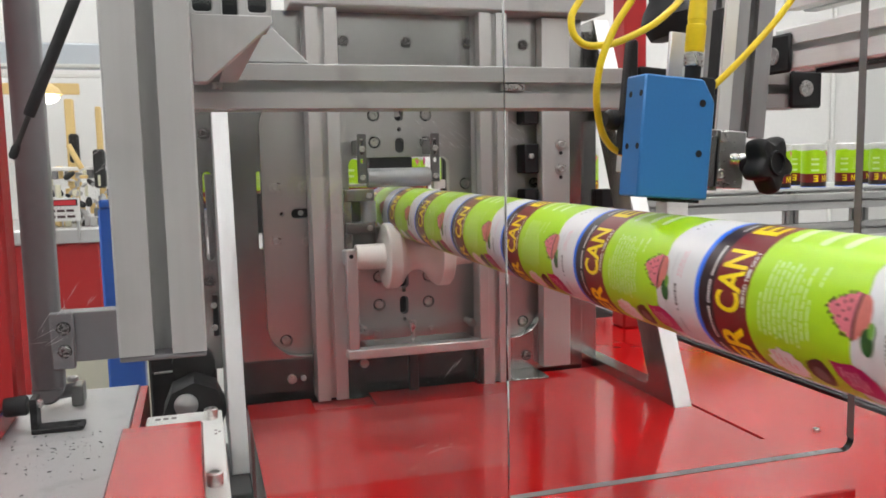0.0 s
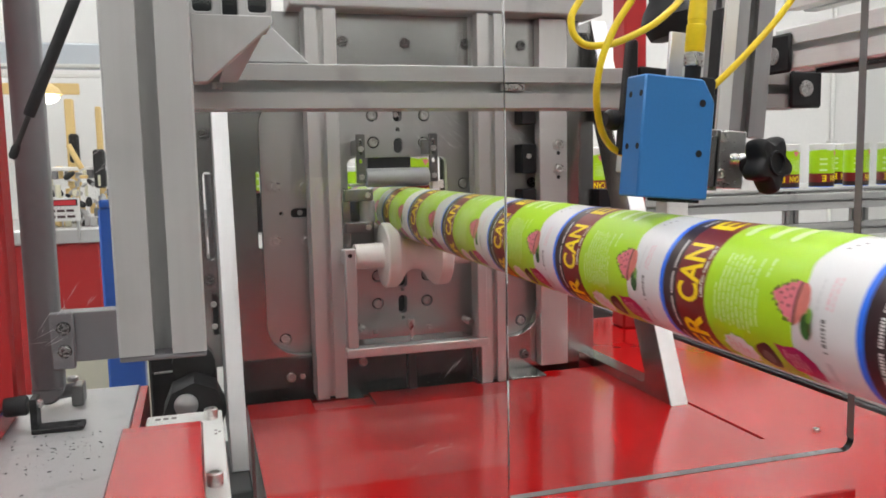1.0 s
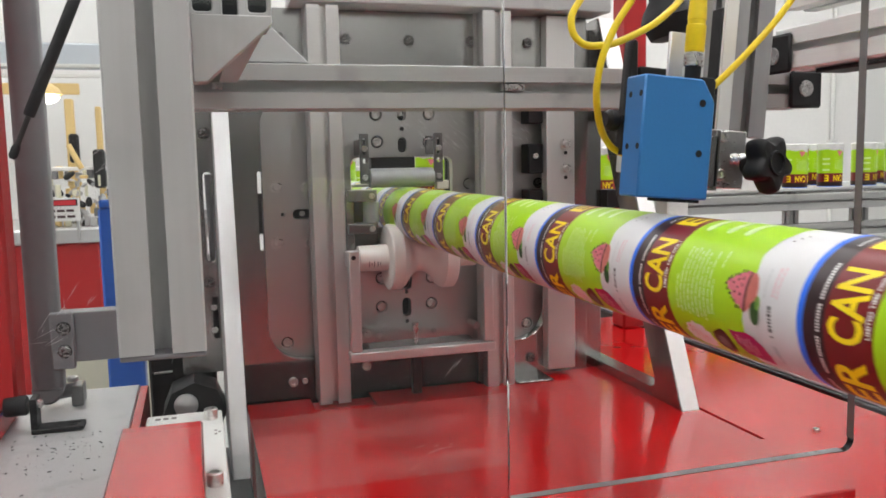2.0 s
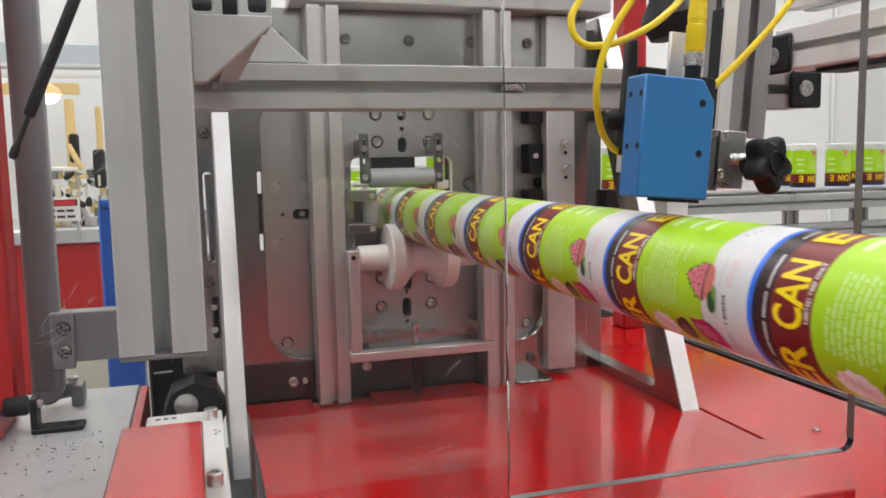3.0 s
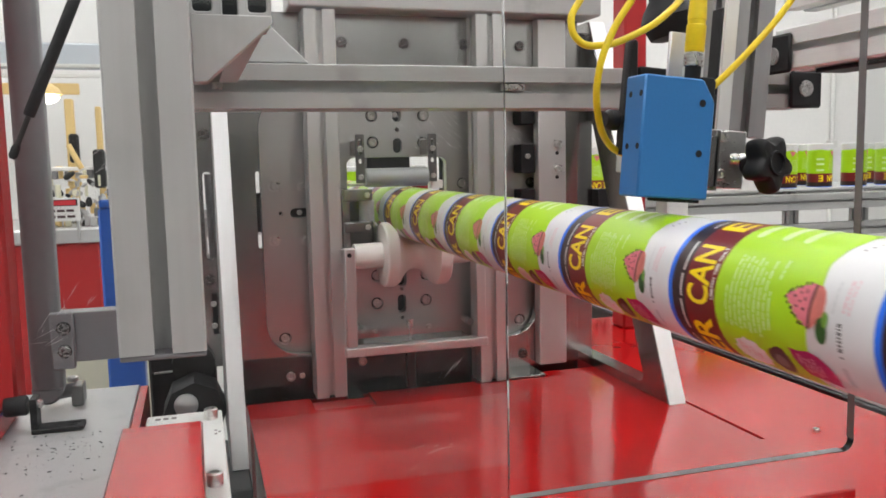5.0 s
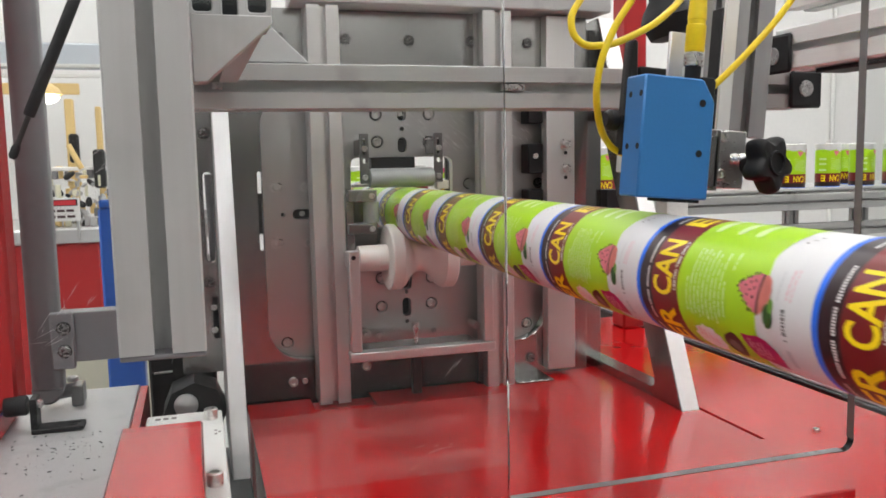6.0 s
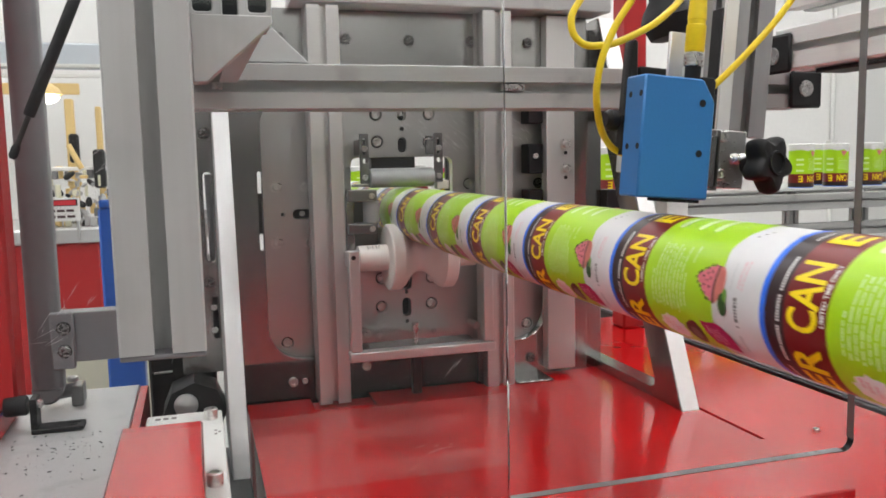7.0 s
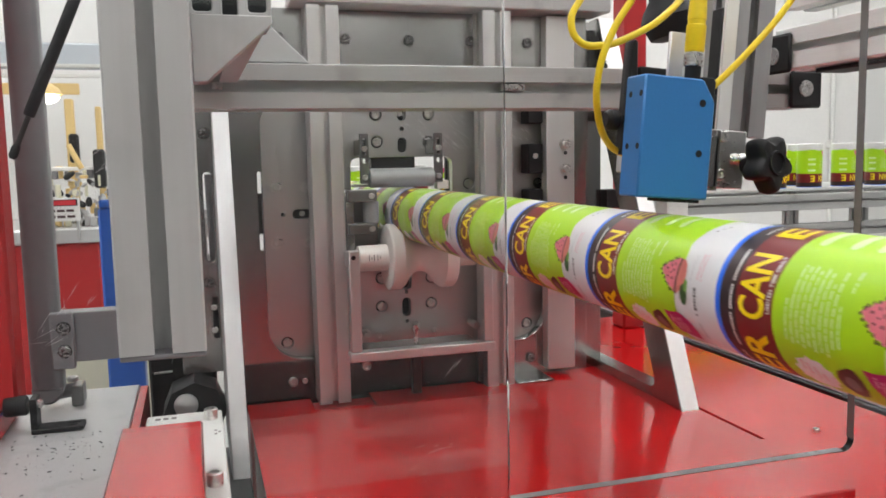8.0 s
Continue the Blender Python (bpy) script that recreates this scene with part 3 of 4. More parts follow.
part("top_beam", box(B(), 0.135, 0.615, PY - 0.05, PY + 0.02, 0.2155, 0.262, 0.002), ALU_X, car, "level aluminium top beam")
foot = part("column_foot", box(B(), 0.456, 0.515, PY - 0.055, PY - 0.002, COVER + 0.0005, COVER + 0.004, 0.0008), STEEL, car, "polished foot plate")
foot2 = part("column_foot", box(B(), 0.2015, 0.226, PY - 0.055, PY - 0.002, COVER - 0.03, COVER - 0.006, 0.0008), STEEL, car)
bolt(car, 0.214, PY - 0.056, COVER - 0.016, BOLT_SMALL)
# strip with adjusting bolts
rng = random.Random(9)
for x0, x1, z0, z1, n in ((0.330, 0.425, 0.015, 0.068, 46), (0.475, 0.525, 0.020, 0.065, 22), (0.285, 0.325, 0.045, 0.070, 7)):
    for k in range(n):
        x, z, ln, w = rng.uniform(x0, x1), rng.uniform(z0, z1), rng.uniform(0.003, 0.008), rng.uniform(0.0002, 0.0005)
        part("mill_mark", prism(B(), [(x - ln, z + ln * 0.8), (x - w, z - w), (x + ln, z - ln * 0.8), (x + w, z + w)], "y", IN - 0.00015, IN - 0.00005), BRIGHT, inner)
strip = part("adjusting_strip", box(B(), 0.520, 0.567, PY - 0.022, PY - 0.001, -0.335, 0.213, 0.001), COLUMN, car, "steel strip with adjusting bolts")
for z in (0.019, -0.019):
    bolt(strip, 0.5515, PY - 0.022, z, BOLT_WASHER)
    part("tapped_hole", rod(B(), (0.5515, PY - 0.0225, z - 0.013), (0.5515, PY - 0.0215, z - 0.013), 0.003), DARK_STEEL, strip)
for z0, z1 in ((-0.025, 0.021), (0.052, 0.09), (-0.085, -0.050)):
    blk = part("cover_block", box(B(), 0.494, 0.5185, PY - 0.012, PY + 0.02, z0, z1, 0.0015), BLACK, car, "black plastic block")
bolt(car, 0.505, PY - 0.012, 0.002, BOLT_SMALL)
# gussets
part("gusset", prism(B(), [(0.976, -0.376), (1.171, 0.205), (1.188, 0.205), (1.188, -0.376)], "x", 0.0245, 0.0455, 0.0008), STRUT, car, "sloping bright-edged gusset plate")
part("gusset_shoe", box(B(), 0.016, 0.046, 0.915, 1.10, -0.47, -0.3765, 0.002), BLACK, car, "black slide shoe")
out_line = [(0.9375, COVER), (1.1795, 0.213), (1.36, 0.213), (1.36, COVER)]
cut = [(1.220, -0.330), (1.014, -0.330), (1.006, -0.325), (1.006, -0.316), (1.164, 0.048), (1.172, 0.056), (1.220, 0.056)]
part("gusset", sheet([out_line, cut], 0.0275, "x", 0.612), STEEL, car, "steel gusset plate with a triangular cut-out")
part("gusset_edge", prism(B(), [(0.9355, COVER), (1.1775, 0.213), (1.1790, 0.213), (0.9370, COVER)], "x", 0.613, 0.6385), BRIGHT, car, "bright cut front edge")
part("gusset_tab", box(B(), 0.598, 0.6118, PY + 0.02, PY + 0.05, -0.33, 0.20, 0.001), STEEL, car)
part("clip_block", box(B(), 0.6405, 0.666, 1.20, 1.235, -0.085, -0.055, 0.001), BLACK, car, "small black block")
# roller yoke
yoke = part("roller_yoke", box(B(), 0.192, 0.207, 1.085, 1.10, -0.2605, -0.121, 0.0012), COLUMN, car, "square-bar yoke that holds the roller")
part("yoke_arm", box(B(), 0.384, 0.398, 1.085, 1.10, -0.2605, -0.121, 0.0012), COLUMN, yoke)
part("yoke_bar", box(B(), 0.190, 0.400, 1.083, 1.103, -0.274, -0.261, 0.0012), COLUMN, yoke)
part("yoke_shelf", box(B(), 0.20, 0.392, 1.1035, 1.185, -0.274, -0.270, 0.0008), STEEL, yoke)
part("yoke_pin", turned(B(), [(0, 0.0032), (0.0006, 0.0030), (0.0006, 0.0001)], (0.1985, 1.0849, -0.1300), (0, -1, 0), 14), BLACK, car, "dark pin end")
part("set_screw", turned(B(), [(0, 0.003), (0.028, 0.003), (0.028, 0.0055), (0.040, 0.0055), (0.040, 0.003)], (0.289, 1.11, -0.2700), (0, 0, 1), 14), ZINC, car, "upright set screw")
part("screw_post", box(B(), 0.284, 0.297, 1.112, 1.124, -0.334, -0.275, 0.001), DARK_STEEL, car)
for x in (0.2335, 0.404):
    part("spacer", rod(B(), (x, 1.176, -0.256), (x, PY + 0.02, -0.256), 0.0055, n=14), ZINC, car)
ROLLER_AT = Vector((0.3005, 1.092 + 0.035, -0.1365))
prof = [(-0.088, 0.016), (-0.088, 0.0180), (-0.047, 0.0185), (-0.047, 0.045), (-0.045, 0.047), (-0.030, 0.047), (-0.027, 0.044)]
prof += [(-0.024 + 0.048 * k / 12, 0.022 + 0.020 * abs(-1 + k / 6) ** 2.2) for k in range(13)]
prof += [(0.027, 0.044), (0.030, 0.047), (0.046, 0.047), (0.048, 0.045), (0.048, 0.0185), (0.083, 0.018), (0.083, 0.016)]
roller = part("guide_roller", turned(B(), prof, ROLLER_AT, (1, 0, 0), 48), POM, car, "white plastic hourglass guide roller", ROLLER_AT)
mk = B()
for k, (dx, ly) in enumerate(((0.0, 0.004), (0.0035, 0.0015), (0.007, 0.004), (0.012, 0.004), (0.0155, 0.0022))):
    box(mk, ROLLER_AT.x - 0.076 + dx, ROLLER_AT.x - 0.0747 + dx, ROLLER_AT.y - ly, ROLLER_AT.y + ly, ROLLER_AT.z + 0.0176, ROLLER_AT.z + 0.0187, 0)
part("hub_marking", mk, INK_GREY, roller, "grey worn marking on the hub")
part("axle", rod(B(), (0.2075, ROLLER_AT.y, ROLLER_AT.z), (0.384, ROLLER_AT.y, ROLLER_AT.z), 0.005, n=16), ZINC, car)
for x in (0.1995, 0.391):
    part("axle_plate", box(B(), x - 0.004, x + 0.004, 1.1005, 1.140, -0.147, -0.126, 0.001), ALU, car)
# upper pressure roller with its two hangers
TOPR = Vector((0.2875, PY - 0.025, -0.0253))
part("pressure_roller", turned(B(), [(-0.0473, 0.009), (-0.0473, 0.0132), (-0.0455, 0.0140), (0.0455, 0.0140), (0.0473, 0.0132), (0.0473, 0.009)], TOPR, (1, 0, 0), 28), RUBBER_GREY, car, "grey pressure roller over the tube", TOPR)
for x in (0.2328, 0.3431):
    hang = part("hanger", sheet([rounded(x - 0.0065, x + 0.0065, -0.033, 0.0385, 0.001, 2), rounded(x - 0.0026, x + 0.0026, -0.004, 0.003, 0.0025, 4), rounded(x - 0.0026, x + 0.0026, 0.008, 0.032, 0.0025, 4)], 0.005, "y", PY - 0.03), HANGER_STEEL, car, "slotted steel hanger")
    bolt(hang, x, PY - 0.030, 0.017, BOLT_SMALL)
    bolt(hang, x, PY - 0.030, -0.024, BOLT_SMALL)
    part("hanger_spacer", box(B(), x - 0.006, x + 0.006, PY - 0.0249, IN - 0.0005, 0.008, 0.030, 0.0008), STEEL, hang)
part("white_wedge", box(B(), 0.343, 0.362, PY - 0.018, PY - 0.004, -0.044, -0.031, 0.001), POM, car)
part("white_wedge", box(B(), 0.2185, 0.245, PY - 0.010, PY + 0.01, -0.038, -0.034, 0.001), POM, car)
# side roller between two short arms
for z0, z1 in ((-0.0575, -0.041), (-0.103, -0.0885)):
    arm = part("side_arm", box(B(), 0.203, 0.2425, PY - 0.055, PY - 0.02, z0, z1, 0.001), HANGER_STEEL, car, "short steel arm")
    bolt(arm, 0.236, PY - 0.055, (z0 + z1) / 2, BOLT_SMALL)
part("side_post", box(B(), 0.2005, 0.2125, PY - 0.045, IN - 0.0005, -0.130, -0.0405, 0.001), STEEL, car)
part("side_plate", box(B(), 0.213, 0.257, PY + 0.006, PY + 0.014, -0.135, -0.043, 0.001), HANGER_STEEL, car, "dull steel plate behind the side roller")
part("side_roller", turned(B(), [(0, 0.008), (0, 0.0115), (0.030, 0.0115), (0.030, 0.008)], (0.2385, PY - 0.036, -0.0880), (0, 0, 1), 24), RUBBER_GREY, car, "short grey side roller")

# ---- guard frame of aluminium profiles, with the clear panel ----
guard = thing("guard_frame", (0.3, 0.83, 0.052), "guard frame of slotted aluminium profiles", "machine guard")
part("upright", profile_bar(B(), "z", -0.0195, 0.4425, -0.0935, 0.55, 0.0415), ALU, guard, "upright aluminium profile with a front slot")
part("upright_cap", box(B(), -0.0400, 0.0010, 0.4220, 0.4635, -0.0962, -0.0937, 0.0006), GREYPAINT, guard, "black end cap")
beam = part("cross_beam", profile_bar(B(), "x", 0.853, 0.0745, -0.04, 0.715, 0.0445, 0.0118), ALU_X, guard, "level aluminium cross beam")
part("beam_nut", box(B(), 0.318, 0.345, 0.8305, 0.838, 0.0715, 0.0785, 0.001), ZINC, beam)
part("beam_nut", box(B(), 0.020, 0.030, 0.8305, 0.838, 0.0715, 0.0785, 0.001), ZINC, beam)
part("top_rail", profile_bar(B(), "y", 0.0225, 0.0995, 0.470, 0.83, 0.0435), ALU, guard, "aluminium rail running back, seen end-on")
# black sheet stands in for the shade inside the rail's hollow end
part("rail_hollow_shade", box(B(), 0.0015, 0.0435, 0.4696, 0.4699, 0.0795, 0.118, 0), BLACK, guard)
part("rail_cap", sheet([rounded(0.0005, 0.0445, 0.0785, 0.12, 0.003, 3), rounded(0.003, 0.013, 0.0815, 0.092, 0.002, 2), rounded(0.032, 0.042, 0.0815, 0.092, 0.002, 2), rounded(0.0185, 0.0265, 0.0795, 0.089, 0.001, 2)], 0.003, "y", 0.4665), ALU, guard)
br = part("corner_bracket", prism(B(), [(0.0015, 0.0425), (0.0085, 0.0425), (0.0435, 0.0735), (0.0435, 0.0775), (0.0015, 0.0775)], "y", 0.452, 0.466, 0.0006), ALU, guard, "triangular cast corner bracket")
part("bracket_web", box(B(), 0.0015, 0.0435, 0.4665, 0.495, 0.0735, 0.0777, 0.0006), ALU, br)
part("rear_bracket", prism(B(), [(0.046, 0.0985), (0.115, 0.0985), (0.046, 0.165)], "y", 0.84, 0.868, 0.0008), ALU, guard, "triangular corner bracket on the beam")
part("side_rail", profile_bar(B(), "y", 0.6625, 0.1145, 0.10, 0.80, 0.045), ALU_Y_LIT, guard, "aluminium side rail")
part("upper_rail", profile_bar(B(), "y", 0.6725, 0.1820, 0.10, 0.80, 0.045), ALU_Y_LIT, guard, "upper aluminium side rail")
pl = part("corner_plate", box(B(), 0.6345, 0.6395, 0.770, 0.815, 0.088, 0.131, 0.003), BLACK, guard, "black corner plate")
part("plate_screw", turned(B(), [(0, 0.0098), (0.0015, 0.0094), (0.0015, 0.004), (-0.004, 0.0035), (-0.004, 0.0001)], (0.6343, 0.797, 0.108), (-1, 0, 0), 18), PLATE_BRIGHT, pl)
pl = part("corner_plate", box(B(), 0.682, 0.727, 0.824, 0.829, 0.052, 0.096, 0.003), BLACK, guard, "black corner plate")
part("plate_screw", turned(B(), [(0, 0.0098), (0.0015, 0.0094), (0.0015, 0.004), (-0.004, 0.0035), (-0.004, 0.0001)], (0.7035, 0.8238, 0.075), (0, -1, 0), 18), PLATE_BRIGHT, pl)
part("stop_plate", box(B(), 0.66, 0.700, 0.66, 0.76, 0.0862, 0.0912, 0.001), BLACK, guard)
part("lower_arm", box(B(), -0.168, 0.0, 1.07, 1.10, -0.237, -0.176, 0.001), GREYPAINT, guard, "short level grey steel arm")
ap = part("arm_plate", box(B(), -0.176, -0.150, 1.060, 1.069, -0.243, -0.174, 0.0015), GREYPAINT, guard, "dark plate with two bolts")
for z in (-0.193, -0.221):
    bolt(ap, -0.161, 1.060, z, BOLT_DARK)
panel_out = [(-0.45, -0.62), (0.80, -0.62), (0.80, 0.60), (0.449, 0.60)]
cut_corner = [(0.449 - 0.008 + 0.008 * math.cos(radians(t)), -0.217 + 0.008 + 0.008 * math.sin(radians(t))) for t in range(0, -91, -15)]
panel_out += cut_corner + [(0.1815, -0.217), (0.1815, 0.60), (-0.45, 0.60)]
panel = thing("clear_guard_panel", (0.3, 0.47, -0.62), "scratched clear polycarbonate guard panel with a cut-out", "guard panel")
pane = part("pane", sheet([panel_out], 0.006, "y", 0.4675, 0.0004), CLEAR, panel, "clear pane with polished edges")
pane.visible_shadow = False
EDGE_GREY = surf("sawn_plastic_edge", (0.17, 0.165, 0.165), 0.35, 0, 0.1, 30, 200, 0.0)
part("sawn_edge", box(B(), 0.4486, 0.4489, 0.4673, 0.4737, -0.2085, 0.60, 0), EDGE_GREY, panel, "grey sawn edge of the cut-out")
part("sawn_edge", box(B(), 0.1825, 0.4405, 0.4673, 0.4737, -0.2166, -0.2163, 0), EDGE_GREY, panel, "grey sawn edge of the cut-out")
rng = random.Random(12)
SCUFF = surf("pale_scuff", (0.55, 0.54, 0.54), 0.6, 0, 0.2, 30, 200, 0.0)
for cx, cz, n, tilt in ((-0.045, 0.005, 3, 0.6), (-0.078, -0.078, 5, 0.9), (-0.080, -0.095, 4, 0.35), (-0.062, -0.070, 3, 1.1), (0.10, -0.10, 2, 0.5), (0.145, -0.125, 2, 0.9)):
    for k in range(n):
        x, z = cx + rng.gauss(0, 0.004), cz + rng.gauss(0, 0.005)
        ln, a = rng.uniform(0.002, 0.008), tilt + rng.gauss(0, 0.3)
        dx, dz = ln * math.cos(a), ln * math.sin(a)
        w = 0.00012
        part("scratch", prism(B(), [(x - dx, z - dz), (x + dz / ln * w, z - dx / ln * w), (x + dx, z + dz), (x - dz / ln * w, z + dx / ln * w)], "y", 0.46735, 0.46745), SCUFF, pane)

# ---- label sensor and its post ----
TILT = 4.6
SX0, SX1, SY0, SY1, SZ0, SZ1 = 0.2720, 0.3245, 0.465, 0.489, -0.0285, 0.0495
sensor = thing("label_sensor", (0.296, 0.477, 0.010), "blue plastic label sensor box with a yellow plug, over the tube", "sensor")
sensor.rotation_euler = (0, radians(TILT), 0)
part("housing", prism(B(), [(SX0, SZ0), (SX1, SZ0), (SX1, SZ1 - 0.014), (SX1 - 0.0095, SZ1), (SX0, SZ1)], "y", SY0, SY1, 0.0012), BLUE, sensor, "blue moulded housing")
part("corner_window", prism(B(), [(SX1 - 0.0005, SZ1 - 0.0145), (SX1 + 0.0005, SZ1 - 0.001), (SX1 - 0.0015, SZ1 + 0.0015), (SX1 - 0.010, SZ1 + 0.0015), (SX1 - 0.0100, SZ1 + 0.0008)], "y", SY0 + 0.0015, SY1 - 0.001, 0.0004), BLACK, sensor, "black corner piece")
part("lens_plate", box(B(), SX0 + 0.02, SX1 - 0.004, SY0 + 0.003, SY1 - 0.003, SZ0 - 0.0022, SZ0 - 0.0001, 0.0005), BLACK, sensor)
for x, z in ((SX1 - 0.0095, SZ1 - 0.0155), (SX1 - 0.0095, -0.0005 + 0.002)):
    part("screw_hole", turned(B(), [(0, 0.0024), (0.0002, 0.0024), (0.0002, 0.0001)], (x, SY0 + 0.0001, z), (0, -1, 0), 14), BLACK, sensor)
for y in (SY0 + 0.004, SY0 + 0.017):
    for z in (SZ1 - 0.012, 0.004):
        part("screw_hole", turned(B(), [(0, 0.0021), (0.0002, 0.0021), (0.0002, 0.0001)], (SX0 + 0.0001, y, z), (-1, 0, 0), 14), BLACK, sensor)
PX, PYC = 0.3145, 0.4785
plug = part("plug", turned(B(), [(0.0, 0.0052), (0.0095, 0.0052), (0.0095, 0.0046)], (PX, PYC, SZ1), (0, 0, 1), 20), BLACK, sensor, "black socket")
ringp = [(0.0095, 0.0062)]
for k in range(4):
    ringp += [(0.010 + k * 0.0021, 0.0066), (0.0112 + k * 0.0021, 0.0066), (0.0116 + k * 0.0021, 0.0061), (0.0120 + k * 0.0021, 0.0061)]
part("union_nut", turned(B(), ringp + [(0.0185, 0.0055)], (PX, PYC, SZ1), (0, 0, 1), 28), ZINC, sensor, "knurled metal union nut")
part("plug_body", turned(B(), [(0.0187, 0.0058), (0.0200, 0.0064), (0.036, 0.0064), (0.0365, 0.0058), (0.0395, 0.0058), (0.040, 0.0062), (0.052, 0.0056), (0.070, 0.0030), (0.072, 0.0024)], (PX, PYC, SZ1), (0, 0, 1), 24), YELLOW, sensor, "yellow moulded plug body")

stand = thing("sensor_stand", (0.45, 0.62, 0.013), "tilted aluminium post with a steel bracket and black star knob", "sensor stand")
stand.rotation_euler = (0, radians(TILT), 0)
part("post", profile_bar(B(), "z", 0.4500, 0.6215, 0.014, 0.55, 0.042), SHADED_ALU, stand, "slotted aluminium post")
part("slot_strip", box(B(), 0.4180, 0.4285, 0.6000, 0.6245, 0.005, 0.118, 0.0005), BLACK, stand, "black slot cover")
part("bracket_link", box(B(), 0.3315, 0.3485, 0.4900, 0.493, -0.032, 0.004, 0.0006), STEEL, stand)
part("bracket_plate", box(B(), 0.3500, 0.3815, 0.505, 0.508, -0.0320, 0.0095, 0.0006), PLATE_BRIGHT, stand, "bright steel bracket plate")
part("bracket_arm", box(B(), 0.360, 0.376, 0.5085, 0.655, -0.022, -0.004, 0.001), ALU, stand)
part("bracket_tie", box(B(), 0.3765, 0.470, 0.6435, 0.655, -0.018, 0.035, 0.001), ALU, stand)
part("front_plate", box(B(), 0.3640, 0.3755, 0.550, 0.553, -0.006, 0.20, 0.0006), SHADED_ALU, stand, "grey steel strip beside the post")
part("bracket_side", box(B(), 0.3455, 0.3495, 0.490, 0.522, -0.034, 0.008, 0.0006), HANGER_STEEL, stand)
part("sensor_plate", box(B(), 0.316, 0.331, 0.4895, 0.493, -0.030, 0.062, 0.0006), BRIGHT, stand, "bright steel carrier plate")
part("upper_plate", box(B(), 0.306, 0.318, 0.4935, 0.4965, 0.035, 0.071, 0.0006), BRIGHT, stand)
part("rear_plate", box(B(), 0.366, 0.377, 0.520, 0.523, -0.010, 0.22, 0.0006), BRIGHT, stand)
part("side_nut", rod(B(), (0.3380, 0.5045, 0.0265), (0.3420, 0.5045, 0.0265), 0.007, n=6), ZINC, stand)
for z in (0.0045, -0.0225):
    bolt(stand, 0.3600, 0.505, z, BOLT_SMALL)
knob_at = Vector((0.3805, 0.490, -0.0140))
bm = B()
lobes = []
for k in range(60):
    t = 2 * math.pi * k / 60
    lobes.append((t, 0.0178 + 0.0034 * math.cos(5 * t + 0.9)))
rows = []
for d, s in ((0.0, 0.80), (0.002, 0.95), (0.006, 1.0), (0.011, 1.0), (0.0145, 0.93), (0.016, 0.80), (0.0158, 0.52), (0.0175, 0.50), (0.0175, 0.42), (0.0155, 0.40), (0.0155, 0.01)):
    rows.append([bm.verts.new(((r if s > 0.6 else 0.0165) * s * math.cos(t), (r if s > 0.6 else 0.0165) * s * math.sin(t), d)) for t, r in lobes])
for a, c in zip(rows, rows[1:]):
    for k in range(60):
        f = bm.faces.new((a[k], a[(k + 1) % 60], c[(k + 1) % 60], c[k]))
        f.smooth = True
bm.faces.new(rows[0][::-1])
bm.faces.new(rows[-1])
turned(bm, [(-0.010, 0.0065), (0.0005, 0.0075)], (0, 0, 0), (0, 0, 1), 20)
kn_way = Vector((0.28, -1.0, 0.10)).to_track_quat("Z", "Y").to_matrix().to_4x4()
bmesh.ops.transform(bm, matrix=Matrix.Translation(knob_at) @ kn_way, verts=bm.verts)
part("star_knob", bm, BLACK, stand, "black plastic star knob")
part("knob_stud", rod(B(), (0.3700, 0.506, -0.0105), (0.380, 0.496, -0.010), 0.004, n=14), ZINC, stand)

# clamp behind the sensor
clamp = thing("clamp_lever", (0.30, 0.53, 0.04), "black clamping lever and block behind the sensor", "clamp lever")
clamp.rotation_euler = (0, radians(TILT), 0)
part("lever", prism(B(), [(0.2925, 0.000), (0.3015, 0.000), (0.3010, 0.050), (0.2990, 0.0800), (0.2955, 0.0810), (0.2940, 0.0785)], "y", 0.520, 0.532, 0.0012), BLACK, clamp, "tapered black lever")
part("block", box(B(), 0.3020, 0.345, 0.520, 0.545, 0.048, 0.0625, 0.0012), BLACK, clamp)
part("knob", turned(B(), [(0, 0.004), (0.004, 0.0075), (0.010, 0.0075), (0.013, 0.005)], (0.2930, 0.526, 0.0240), (-1, 0, 0), 16), BLACK, clamp, "small round black knob")

# black swivel handle in front of the red column
bm = B()
turned(bm, [(0.0, 0.014), (0.004, 0.025), (0.024, 0.031), (0.034, 0.026), (0.046, 0.016), (0.10, 0.013)], (0.5080, 0.80, 0.125), (-0.25, 0.1, 1), 12)
solid("swivel_handle", bm, BLACK, (0.506, 0.80, 0.127), "black swivel handle hanging over the beam", "handle")


def cable(pts, r, label):
    cu = bpy.data.curves.new("draft", "CURVE")
    cu.dimensions, cu.bevel_depth, cu.bevel_resolution, cu.resolution_u = "3D", r, 4, 10
    sp = cu.splines.new("BEZIER")
    sp.bezier_points.add(len(pts) - 1)
    for p, c in zip(sp.bezier_points, pts):
        p.co = c
        p.handle_left_type = p.handle_right_type = "AUTO"
    bm = drawn(cu)
    for f in bm.faces:
        f.smooth = True
    return solid("sensor_cable", bm, YELLOW, pts[0], label, "cable", "yellow cables")


cable([(0.262, 0.512, 0.16), (0.2515, 0.504, 0.108), (0.2405, 0.500, 0.087), (0.2460, 0.498, 0.0745), (0.261, 0.497, 0.0725), (0.287, 0.500, 0.0805), (0.313, 0.505, 0.0945), (0.335, 0.512, 0.115), (0.36, 0.53, 0.17)], 0.0024, "looped yellow sensor cable hanging over the beam")
